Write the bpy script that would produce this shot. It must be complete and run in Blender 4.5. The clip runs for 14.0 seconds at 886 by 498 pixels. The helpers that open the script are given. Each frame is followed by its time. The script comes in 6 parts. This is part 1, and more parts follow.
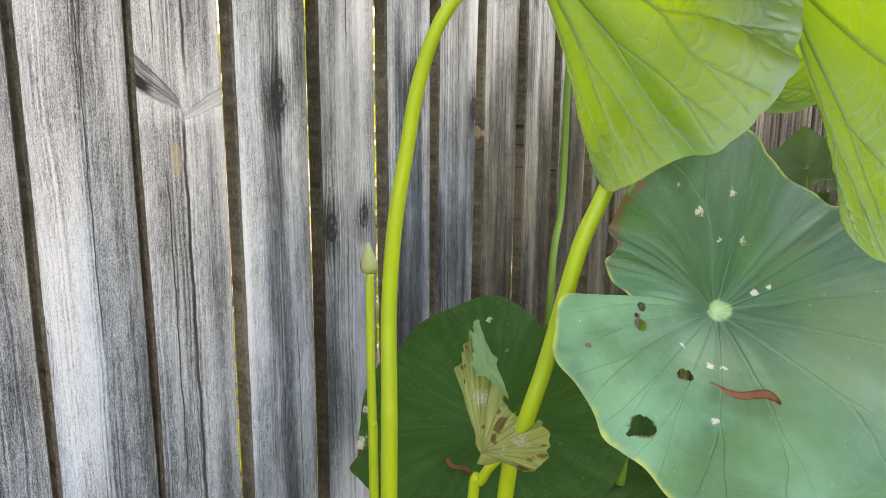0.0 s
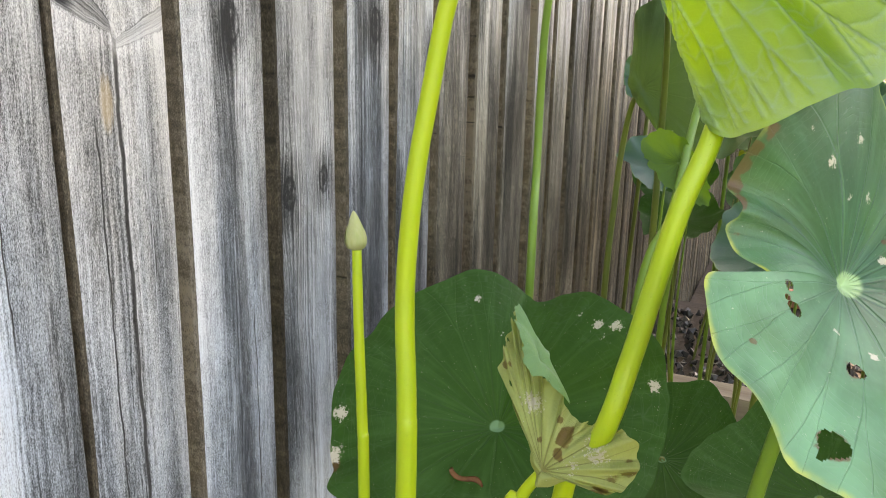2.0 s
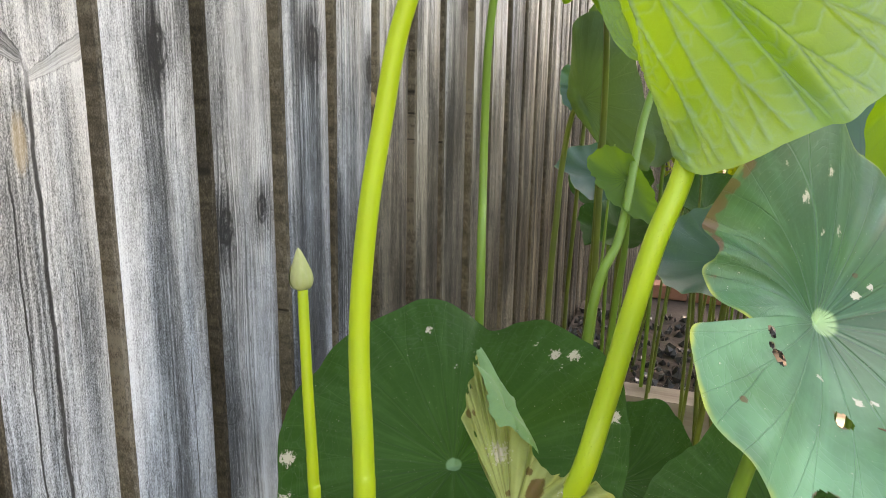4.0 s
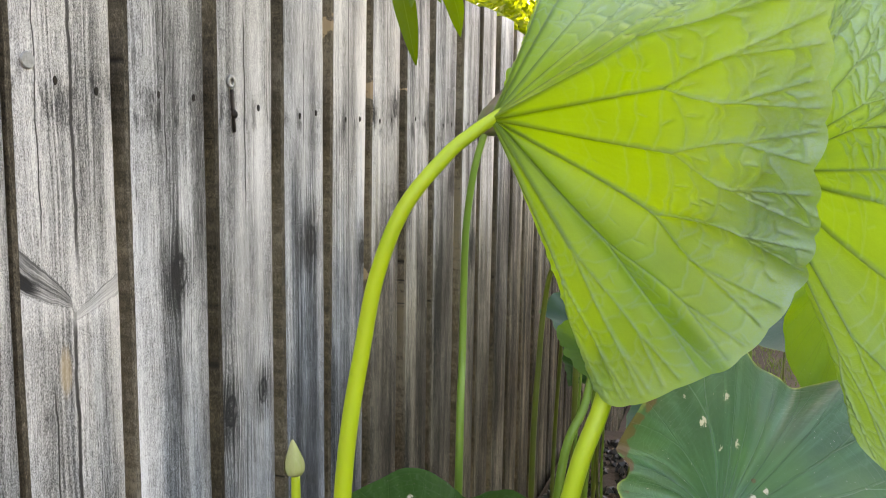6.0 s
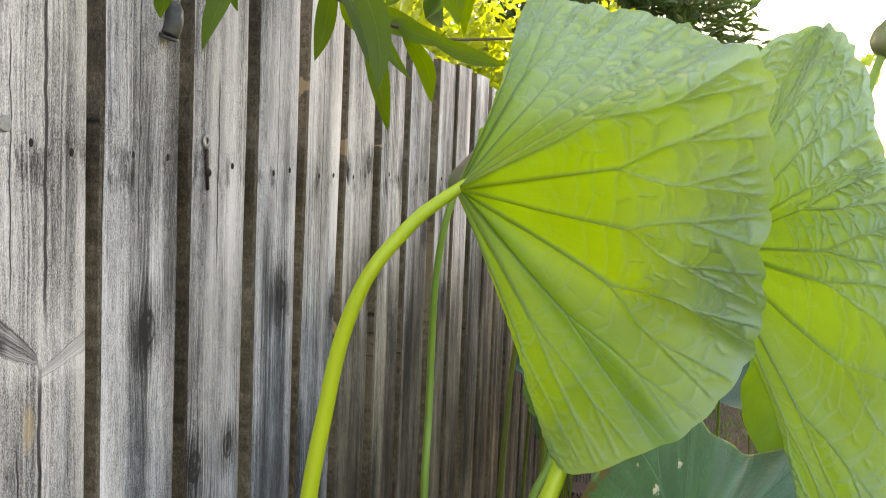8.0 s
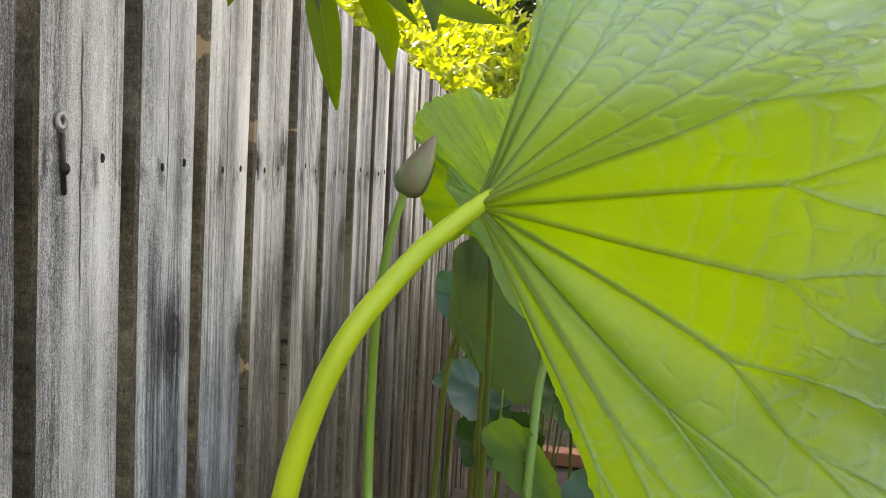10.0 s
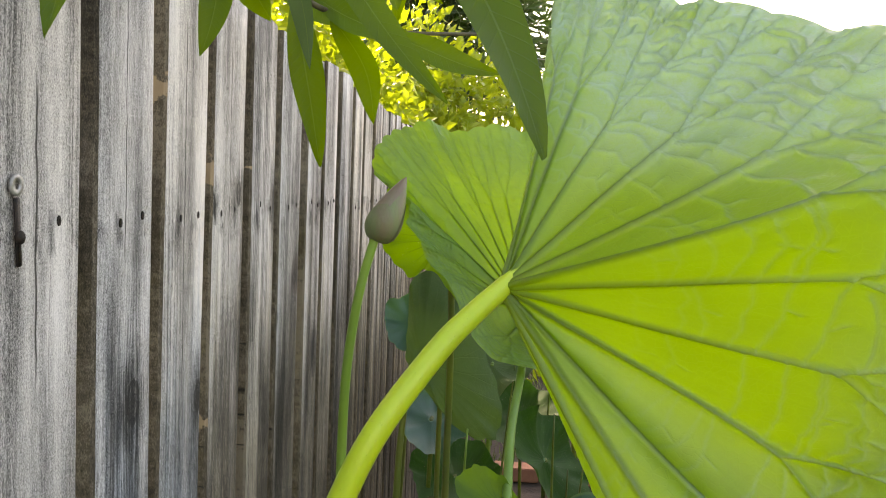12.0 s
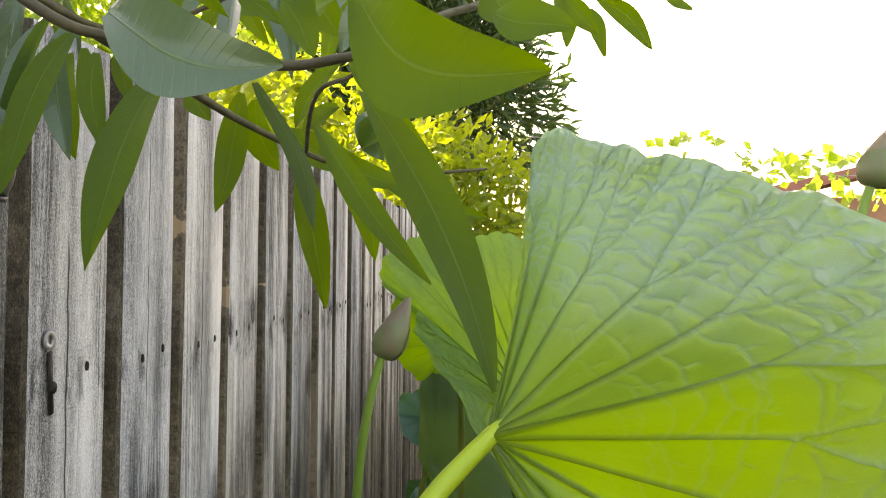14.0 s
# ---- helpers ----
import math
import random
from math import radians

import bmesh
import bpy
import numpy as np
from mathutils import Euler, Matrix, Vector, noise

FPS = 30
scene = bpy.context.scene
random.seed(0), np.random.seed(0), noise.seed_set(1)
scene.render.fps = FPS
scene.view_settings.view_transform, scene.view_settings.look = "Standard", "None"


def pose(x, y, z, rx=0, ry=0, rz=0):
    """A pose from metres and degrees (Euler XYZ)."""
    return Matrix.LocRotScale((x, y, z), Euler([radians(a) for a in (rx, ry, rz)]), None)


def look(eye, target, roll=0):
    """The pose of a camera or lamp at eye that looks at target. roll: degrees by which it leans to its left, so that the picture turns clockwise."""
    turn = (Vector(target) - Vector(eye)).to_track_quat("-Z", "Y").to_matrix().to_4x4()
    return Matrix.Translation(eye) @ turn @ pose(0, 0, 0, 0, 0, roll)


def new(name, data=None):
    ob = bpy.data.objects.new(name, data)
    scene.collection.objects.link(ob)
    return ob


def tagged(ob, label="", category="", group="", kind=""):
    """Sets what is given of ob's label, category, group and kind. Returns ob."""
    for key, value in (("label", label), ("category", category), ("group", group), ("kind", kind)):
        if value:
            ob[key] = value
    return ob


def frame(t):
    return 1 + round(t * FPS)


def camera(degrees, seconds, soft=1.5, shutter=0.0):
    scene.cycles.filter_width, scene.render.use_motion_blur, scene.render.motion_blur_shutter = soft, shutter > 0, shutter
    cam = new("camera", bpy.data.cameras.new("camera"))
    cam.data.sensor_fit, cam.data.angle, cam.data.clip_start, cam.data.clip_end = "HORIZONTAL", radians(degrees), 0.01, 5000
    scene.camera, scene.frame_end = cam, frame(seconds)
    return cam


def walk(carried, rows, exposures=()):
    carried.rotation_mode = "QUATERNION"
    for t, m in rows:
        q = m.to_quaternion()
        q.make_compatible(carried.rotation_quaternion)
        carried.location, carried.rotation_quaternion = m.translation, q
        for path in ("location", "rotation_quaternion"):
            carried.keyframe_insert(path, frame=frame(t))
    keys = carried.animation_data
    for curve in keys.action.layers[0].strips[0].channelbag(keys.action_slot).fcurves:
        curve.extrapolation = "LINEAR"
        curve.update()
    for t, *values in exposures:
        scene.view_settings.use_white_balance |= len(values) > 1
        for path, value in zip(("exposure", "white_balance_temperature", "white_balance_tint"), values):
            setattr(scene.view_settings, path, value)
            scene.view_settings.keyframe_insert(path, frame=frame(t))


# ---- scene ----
cam = camera(57.8, 14.0, 1.0)
PATH = [
    (0, (0.029, -0.018, 1.303), (-1.072, 1.594, 0.867), 0.4),
    (0.5, (-0.057, 0.002, 1.289), (-1.046, 1.678, 0.827), 0.5),
    (1, (-0.101, 0.017, 1.286), (-1.005, 1.735, 0.805), 1.0),
    (1.5, (-0.133, 0.031, 1.279), (-0.968, 1.777, 0.776), 1.2),
    (2, (-0.156, 0.046, 1.27), (-0.941, 1.812, 0.757), 1.3),
    (2.2, (-0.162, 0.052, 1.268), (-0.931, 1.824, 0.751), 1.2),
    (4.3, (-0.187, 0.078, 1.296), (-0.798, 1.917, 0.801), 1.1),
    (4.5, (-0.184, 0.067, 1.307), (-0.789, 1.915, 0.838), 1.2),
    (5, (-0.173, 0.042, 1.331), (-0.785, 1.903, 0.933), 1.0),
    (5.2, (-0.164, 0.029, 1.345), (-0.786, 1.895, 0.982), 0.7),
    (5.5, (-0.147, 0.017, 1.366), (-0.786, 1.886, 1.048), 0.9),
    (6, (-0.133, 0.0, 1.387), (-0.792, 1.871, 1.135), 0.9),
    (6.5, (-0.125, -0.015, 1.403), (-0.798, 1.858, 1.202), 1.0),
    (7, (-0.125, -0.01, 1.412), (-0.793, 1.867, 1.242), 1.5),
    (7.5, (-0.126, -0.01, 1.414), (-0.771, 1.877, 1.262), 1.9),
    (8, (-0.12, -0.011, 1.406), (-0.731, 1.889, 1.262), 2.3),
    (8.2, (-0.124, -0.008, 1.405), (-0.71, 1.898, 1.259), 2.6),
    (10.3, (-0.274, 0.207, 1.428), (-0.549, 2.18, 1.251), 3.4),
    (10.5, (-0.285, 0.212, 1.44), (-0.539, 2.187, 1.258), 3.8),
    (11, (-0.304, 0.213, 1.439), (-0.49, 2.197, 1.263), 3.3),
    (11.5, (-0.306, 0.221, 1.441), (-0.445, 2.21, 1.276), 2.9),
    (12, (-0.302, 0.215, 1.45), (-0.435, 2.206, 1.309), 2.3),
    (12.5, (-0.294, 0.203, 1.462), (-0.442, 2.195, 1.364), 1.7),
    (13, (-0.292, 0.193, 1.473), (-0.451, 2.186, 1.428), 1.1),
    (13.5, (-0.293, 0.182, 1.487), (-0.455, 2.176, 1.489), 0.6),
    (14, (-0.287, 0.176, 1.493), (-0.464, 2.167, 1.534), 0.5),
]
EXPOSURE, KELVIN, TINT = 2.75, 9300, 22
walk(cam, [(t, look(eye, target, roll)) for t, eye, target, roll in PATH], exposures=[(t, EXPOSURE + e, KELVIN, TINT) for t, e in ((0.0, 0.33), (1.5, 0.50), (5.0, 0.48), (6.3, 0.16), (7.5, 0.07), (10.5, 0.02), (12.0, 0.02), (14.0, -0.13))])

# ---- light ----
SUN_FROM = Vector((-0.33, 0.66, 0.66)).normalized()
world = bpy.data.worlds.new("sky")
scene.world = world
world.use_nodes = True
wt = world.node_tree
wt.nodes.clear()
sky = wt.nodes.new("ShaderNodeTexSky")
sky.sky_type = "NISHITA"
sky.sun_disc = False
sky.sun_elevation = math.asin(SUN_FROM.z)
sky.sun_rotation = math.atan2(SUN_FROM.x, SUN_FROM.y)
sky.dust_density = 3.0
sky.air_density = 1.2
bg = wt.nodes.new("ShaderNodeBackground")
bg.inputs["Strength"].default_value = 0.15
wo = wt.nodes.new("ShaderNodeOutputWorld")
wt.links.new(sky.outputs[0], bg.inputs[0])
wt.links.new(bg.outputs[0], wo.inputs[0])
sun_data = bpy.data.lights.new("sun", "SUN")
sun_data.energy = 3.0
sun_data.angle = radians(1.5)
sun_data.color = (1.0, 0.95, 0.86)
sun = new("sun", sun_data)
sun.matrix_world = look(SUN_FROM * 20, (0, 0, 0))


# ---- material tools ----
class Nodes:
    """A small helper that strings shader nodes together."""

    def __init__(self, name):
        self.mat = bpy.data.materials.new(name)
        self.mat.use_nodes = True
        self.tree = self.mat.node_tree
        self.tree.nodes.clear()
        self.out = self.tree.nodes.new("ShaderNodeOutputMaterial")

    def add(self, kind, **ins):
        n = self.tree.nodes.new(kind)
        for k, v in ins.items():
            self.put(n, k.replace("_", " "), v)
        return n

    def put(self, n, key, v):
        sock = n.inputs[int(key[1:])] if key[0] == "i" and key[1:].isdigit() else n.inputs[key]
        if isinstance(v, bpy.types.NodeSocket):
            self.tree.links.new(v, sock)
        elif isinstance(v, bpy.types.Node):
            self.tree.links.new(v.outputs[0], sock)
        else:
            sock.default_value = v

    def math(self, op, a, b=0.0, c=0.0, clamp=False):
        n = self.tree.nodes.new("ShaderNodeMath")
        n.operation = op
        n.use_clamp = clamp
        for i, v in enumerate((a, b, c)):
            self.put(n, "i%d" % i, v)
        return n.outputs[0]

    def vmath(self, op, a, b=(0, 0, 0)):
        n = self.tree.nodes.new("ShaderNodeVectorMath")
        n.operation = op
        self.put(n, "i0", a)
        self.put(n, "i1", b)
        return n

    def step(self, x, lo, hi, a=0.0, b=1.0):
        n = self.tree.nodes.new("ShaderNodeMapRange")
        n.interpolation_type = "SMOOTHSTEP"
        for k, v in (("Value", x), ("From Min", lo), ("From Max", hi), ("To Min", a), ("To Max", b)):
            self.put(n, k, v)
        return n.outputs[0]

    def mix(self, f, a, b, blend="MIX"):
        n = self.tree.nodes.new("ShaderNodeMix")
        n.data_type = "RGBA"
        n.blend_type = blend
        for i, v in ((0, f), (6, a), (7, b)):
            if isinstance(v, tuple) and len(v) == 3:
                v = (*v, 1)
            self.put(n, "i%d" % i, v)
        return n.outputs[2]

    def noise(self, vec, scale, detail=4.0, rough=0.55, dist=0.0):
        n = self.add("ShaderNodeTexNoise", Vector=vec, Scale=scale, Detail=detail, Roughness=rough, Distortion=dist)
        return n.outputs[0]

    def bump(self, height, strength=0.5, distance=0.001, normal=None):
        n = self.add("ShaderNodeBump", Height=height, Strength=strength, Distance=distance)
        if normal is not None:
            self.put(n, "Normal", normal)
        return n.outputs[0]

    def combine(self, x, y, z):
        return self.add("ShaderNodeCombineXYZ", X=x, Y=y, Z=z).outputs[0]

    def principled(self, color, rough=0.6, normal=None, spec=0.4, metal=0.0, **more):
        if isinstance(color, tuple):
            color = (*color[:3], 1)
        n = self.add("ShaderNodeBsdfPrincipled")
        self.put(n, "Base Color", color)
        self.put(n, "Roughness", rough)
        self.put(n, "Specular IOR Level", spec)
        self.put(n, "Metallic", metal)
        if normal is not None:
            self.put(n, "Normal", normal)
        for k, v in more.items():
            self.put(n, k.replace("_", " "), v)
        return n.outputs[0]

    def done(self, shader):
        self.tree.links.new(shader, self.out.inputs[0])
        return self.mat


def leaf_material(name, base, vein, glow, through_light=0.45, veins=21, rough=0.5, spec=0.35,
                  vein_w=1.0, disc=None, rim=None, bump=0.5, mottled=0.25, scarred=False, bloom_sheen=0.0, small=1.0, quilt=0.12, streak=0.0, fresh=None):
    """A veined leaf blade. Its map holds the angle (u) and the distance from the stalk (v)."""
    m = Nodes(name)
    uv = m.add("ShaderNodeUVMap").outputs[0]
    sep = m.add("ShaderNodeSeparateXYZ", Vector=uv)
    u, v = sep.outputs[0], sep.outputs[1]
    pos = m.add("ShaderNodeNewGeometry").outputs["Position"]
    wob = m.math("MULTIPLY", m.math("SUBTRACT", m.noise(pos, 22.0, 2), 0.5), 0.18)
    fu = m.math("ADD", m.math("MULTIPLY", u, float(veins)), wob)
    a = m.math("ABSOLUTE", m.math("SUBTRACT", m.math("FRACT", fu), 0.5))
    arc = 6.283 * 0.2 / veins
    w = m.math("MULTIPLY_ADD", v, -0.0019 * vein_w, 0.0026 * vein_w)
    d1 = m.math("MULTIPLY", m.math("MULTIPLY", a, v), arc)
    half = m.math("MULTIPLY", w, 0.35)
    main = m.step(d1, half, w, 1.0, 0.0)
    main = m.math("MULTIPLY", main, m.step(v, 0.62, 0.68, 1.0, 0.0))
    fork = m.math("ABSOLUTE", m.math("SUBTRACT", a, m.math("MULTIPLY", m.math("MAXIMUM", m.math("SUBTRACT", v, 0.6), 0.0), 0.62)))
    d2 = m.math("MULTIPLY", m.math("MULTIPLY", fork, v), arc)
    second = m.math("MULTIPLY", m.step(d2, half, w, 0.85, 0.0), m.step(v, 0.58, 0.64))
    big = m.math("MAXIMUM", main, second)
    cell = m.add("ShaderNodeTexVoronoi")
    cell.feature = "DISTANCE_TO_EDGE"
    cell.inputs["Scale"].default_value = 1.0
    cell.inputs["Randomness"].default_value = 0.85
    slant = m.math("MULTIPLY", m.math("SUBTRACT", m.noise(pos, 30.0, 2, 0.5), 0.5), 1.1)
    m.put(cell, "Vector", m.combine(m.math("ADD", m.math("MULTIPLY", fu, 1.6), slant), m.math("MULTIPLY_ADD", v, 25.0, slant), 0.0))
    net = m.math("MULTIPLY", m.step(cell.outputs["Distance"], 0.0, 0.045, 1.0, 0.0), m.step(v, 0.45, 0.8))
    fine = m.add("ShaderNodeTexVoronoi")
    fine.feature = "DISTANCE_TO_EDGE"
    m.put(fine, "Vector", pos)
    fine.inputs["Scale"].default_value = 170.0
    mesh_v = m.step(fine.outputs["Distance"], 0.0, 0.12, 1.0, 0.0)
    puff = m.step(cell.outputs["Distance"], 0.0, 0.55)
    stain = m.noise(pos, 14.0, 4, 0.6)
    grain = m.noise(pos, 260.0, 3, 0.6)
    col = m.mix(m.math("MULTIPLY", m.step(stain, 0.3, 0.75), mottled), base, tuple(c * 0.55 for c in base))
    col = m.mix(m.math("MULTIPLY", grain, 0.18), col, tuple(min(1, c * 1.5) for c in base))
    netcol = tuple(min(1, c + 0.14) for c in vein)
    col = m.mix(m.math("MULTIPLY", mesh_v, 0.10), col, vein)
    col = m.mix(m.math("MULTIPLY", big, 0.55), col, vein)
    if streak:
        ray = m.noise(m.combine(m.math("MULTIPLY", u, 70.0), m.math("MULTIPLY", v, 2.2), 0.0), 1.0, 3, 0.6)
        col = m.mix(m.math("MULTIPLY", m.step(ray, 0.42, 0.72), streak), col, tuple(min(1, c * 2.2 + 0.02) for c in base))
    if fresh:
        # sky reflection painted over one side of the leaf as a paler green
        lit_sector = m.step(m.math("COSINE", m.math("MULTIPLY", m.math("SUBTRACT", u, 0.55), 6.2832)), -0.1, 0.9)
        sky_sheen = m.math("MULTIPLY", m.math("MULTIPLY", lit_sector, m.step(v, 0.05, 0.5)), m.step(m.noise(pos, 16.0, 4, 0.6), 0.32, 0.66, 0.25, 1.0))
        col = m.mix(sky_sheen, col, (0.12, 0.30, 0.15))
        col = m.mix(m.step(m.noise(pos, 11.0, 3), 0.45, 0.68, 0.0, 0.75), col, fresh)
    col = m.mix(m.math("MULTIPLY", net, min(1.0, 0.85 * quilt)), col, netcol)
    if rim:
        col = m.mix(m.step(m.math("ADD", v, m.math("MULTIPLY", m.math("SUBTRACT", stain, 0.5), 0.10)), 0.970, 0.999, 0.0, m.step(m.noise(pos, 38.0, 3), 0.38, 0.62, 0.12, 1.0)), col, rim)
    if disc:
        col = m.mix(m.step(v, 0.055 * small, 0.075 * small, 1.0, 0.0), col, disc)
    gl = m.mix(m.math("MULTIPLY", big, m.step(v, 0.2, 0.8, 0.8, 0.1)), glow, tuple(c * 0.45 for c in glow))
    gl = m.mix(m.math("MULTIPLY", m.step(stain, 0.3, 0.7), 0.3), gl, tuple(c * 0.6 for c in glow))
    if scarred:
        scar = m.add("ShaderNodeAttribute")
        scar.attribute_name = "scar"
        s = m.math("ADD", scar.outputs["Fac"], m.math("MULTIPLY", m.math("SUBTRACT", m.noise(pos, 320.0, 3), 0.5), 0.5))
        col = m.mix(m.step(s, 0.40, 0.60), col, (0.105, 0.045, 0.022))
        pale = m.add("ShaderNodeAttribute")
        pale.attribute_name = "pale"
        p = m.math("ADD", pale.outputs["Fac"], m.math("MULTIPLY", m.math("SUBTRACT", m.noise(pos, 430.0, 4, 0.7), 0.5), 2.8))
        col = m.mix(m.step(p, 0.5, 0.6), col, (0.56, 0.51, 0.38))
    h = m.math("ADD", m.math("MULTIPLY", big, 1.0), m.math("MULTIPLY", m.math("MULTIPLY", puff, m.step(v, 0.3, 0.9)), -1.2 * quilt))
    h = m.math("ADD", h, m.math("MULTIPLY", net, quilt * 0.6))
    h = m.math("ADD", h, m.math("MULTIPLY", grain, 0.10))
    nrm = m.bump(h, bump, 0.0020)
    face = m.principled(col, m.step(stain, 0.2, 0.8, rough - 0.06, rough + 0.1), nrm, spec, Sheen_Weight=bloom_sheen, Sheen_Roughness=0.45, Sheen_Tint=(0.75, 0.9, 0.95, 1))
    if isinstance(gl, tuple):
        gl = (*gl, 1)
    back = m.add("ShaderNodeBsdfTranslucent", Color=gl).outputs[0]
    mixer = m.add("ShaderNodeMixShader")
    m.put(mixer, "i0", through_light)
    m.put(mixer, "i1", face)
    m.put(mixer, "i2", back)
    return m.done(mixer.outputs[0])


def fan_material(name, base, glow, wax_sheen, through_light=0.52, rough=0.32):
    """Underside of a young lotus leaf: raised veins (attribute vein), a finer net (attribute net), waxy bloom and
    painted sky sheen in uneven patches towards the rim.
    """
    m = Nodes(name)
    uv = m.add("ShaderNodeUVMap").outputs[0]
    sep = m.add("ShaderNodeSeparateXYZ", Vector=uv)
    u, v = sep.outputs[0], sep.outputs[1]
    pos = m.add("ShaderNodeNewGeometry").outputs["Position"]
    attrs = []
    for key in ("vein", "net", "wax_sheen"):
        at = m.add("ShaderNodeAttribute")
        at.attribute_name = key
        attrs.append(at.outputs["Fac"])
    vein, net, sheen_mask = attrs
    stain = m.noise(pos, 16.0, 4, 0.6)
    fleck = m.noise(pos, 75.0, 3, 0.6)
    grain = m.noise(pos, 420.0, 3, 0.65)
    ray = m.noise(m.combine(m.math("MULTIPLY", u, 60.0), m.math("MULTIPLY", v, 2.0), 0.0), 1.0, 3, 0.6)
    fine = m.add("ShaderNodeTexVoronoi")
    fine.feature = "DISTANCE_TO_EDGE"
    m.put(fine, "Vector", pos)
    fine.inputs["Scale"].default_value = 240.0
    mesh_v = m.step(fine.outputs["Distance"], 0.0, 0.10, 1.0, 0.0)
    col = m.mix(m.step(stain, 0.3, 0.7, 0.0, 0.45), base, tuple(c * 0.65 for c in base))
    col = m.mix(m.step(ray, 0.4, 0.7, 0.0, 0.35), col, tuple(min(1, c * 1.4) for c in base))
    bloom_sheen = m.math("MULTIPLY", sheen_mask, m.step(m.math("ADD", m.math("MULTIPLY", stain, 0.6), m.math("MULTIPLY", fleck, 0.4)), 0.30, 0.62, 0.45, 1.0))
    bloom_sheen = m.math("MULTIPLY", bloom_sheen, m.step(grain, 0.25, 0.7, 0.7, 1.0))
    col = m.mix(bloom_sheen, col, wax_sheen)
    col = m.mix(m.math("MULTIPLY", mesh_v, 0.10), col, tuple(min(1, c * 1.5 + 0.02) for c in base))
    col = m.mix(m.math("MULTIPLY", net, 0.45), col, tuple(min(1, c * 1.25 + 0.03) for c in wax_sheen))
    col = m.mix(m.math("MULTIPLY", vein, 0.75), col, m.mix(m.step(v, 0.25, 0.8), tuple(c * 0.55 for c in base), tuple(c * 0.9 for c in wax_sheen)))
    gl = m.mix(m.step(stain, 0.3, 0.7, 0.0, 0.30), glow, tuple(c * 0.65 for c in glow))
    gl = m.mix(m.math("MULTIPLY", vein, m.step(v, 0.2, 0.9, 0.85, 0.5)), gl, tuple(c * 0.30 for c in glow))
    gl = m.mix(m.math("MULTIPLY", net, 0.30), gl, tuple(c * 0.55 for c in glow))
    gl = m.mix(m.math("MULTIPLY", bloom_sheen, 0.5), gl, (glow[0] * 0.75, glow[1] * 0.8, 0.06))
    nrm = m.bump(m.math("ADD", m.math("ADD", m.math("MULTIPLY", mesh_v, 0.25), m.math("MULTIPLY", grain, 0.3)), m.math("MULTIPLY", m.math("MAXIMUM", net, vein), 1.6)), 0.5, 0.0008)
    face = m.principled(col, m.step(stain, 0.2, 0.8, rough - 0.05, rough + 0.1), nrm, 0.6)
    back = m.add("ShaderNodeBsdfTranslucent", Color=gl).outputs[0]
    mx = m.add("ShaderNodeMixShader")
    m.put(mx, "i0", m.math("MULTIPLY", m.math("MULTIPLY_ADD", bloom_sheen, -0.40, 1.0), through_light))
    m.put(mx, "i1", face)
    m.put(mx, "i2", back)
    return m.done(mx.outputs[0])


def foliage_material(name, base, other, glow, through_light=0.4, rough=0.45):
    """Small leaves in a mass: each leaf its own tone."""
    m = Nodes(name)
    isl = m.add("ShaderNodeNewGeometry")
    r = isl.outputs["Random Per Island"]
    col = m.mix(r, base, other)
    col = m.mix(m.math("MULTIPLY", m.noise(isl.outputs["Position"], 40.0, 2), 0.3), col, tuple(c * 0.5 for c in base))
    face = m.principled(col, rough, None, 0.4)
    back = m.add("ShaderNodeBsdfTranslucent", Color=(*glow, 1)).outputs[0]
    mx = m.add("ShaderNodeMixShader")
    m.put(mx, "i0", through_light)
    m.put(mx, "i1", face)
    m.put(mx, "i2", back)
    return m.done(mx.outputs[0])


def blade_material(name, base, glow, through_light, rough=0.3):
    """Leathery lance-shaped leaf with a pale midrib and side veins; u across, v along."""
    m = Nodes(name)
    uv = m.add("ShaderNodeUVMap").outputs[0]
    sep = m.add("ShaderNodeSeparateXYZ", Vector=uv)
    a = m.math("ABSOLUTE", m.math("SUBTRACT", sep.outputs[0], 0.5))
    rib = m.step(a, 0.008, 0.03, 1.0, 0.0)
    side = m.math("FRACT", m.math("MULTIPLY", m.math("SUBTRACT", sep.outputs[1], m.math("MULTIPLY", a, 0.16)), 17.0))
    side = m.step(m.math("ABSOLUTE", m.math("SUBTRACT", side, 0.5)), 0.0, 0.07, 1.0, 0.0)
    pos = m.add("ShaderNodeNewGeometry").outputs["Position"]
    info = m.add("ShaderNodeObjectInfo")
    tone = m.noise(pos, 55.0, 3)
    col = m.mix(m.math("MULTIPLY", tone, 0.5), base, tuple(c * 0.5 for c in base))
    col = m.mix(m.math("MULTIPLY", info.outputs["Random"], 0.45), col, tuple(min(1, c * 1.7) for c in base))
    col = m.mix(m.math("MULTIPLY", side, 0.15), col, (0.1, 0.15, 0.05))
    col = m.mix(m.math("MULTIPLY", rib, 0.5), col, (0.12, 0.18, 0.05))
    nrm = m.bump(m.math("ADD", rib, m.math("MULTIPLY", side, 0.5)), 0.35, 0.0006)
    face = m.principled(col, rough, nrm, 0.7 - rough)
    back = m.add("ShaderNodeBsdfTranslucent", Color=(*glow, 1), Normal=nrm).outputs[0]
    mx = m.add("ShaderNodeMixShader")
    m.put(mx, "i0", through_light)
    m.put(mx, "i1", face)
    m.put(mx, "i2", back)
    return m.done(mx.outputs[0])


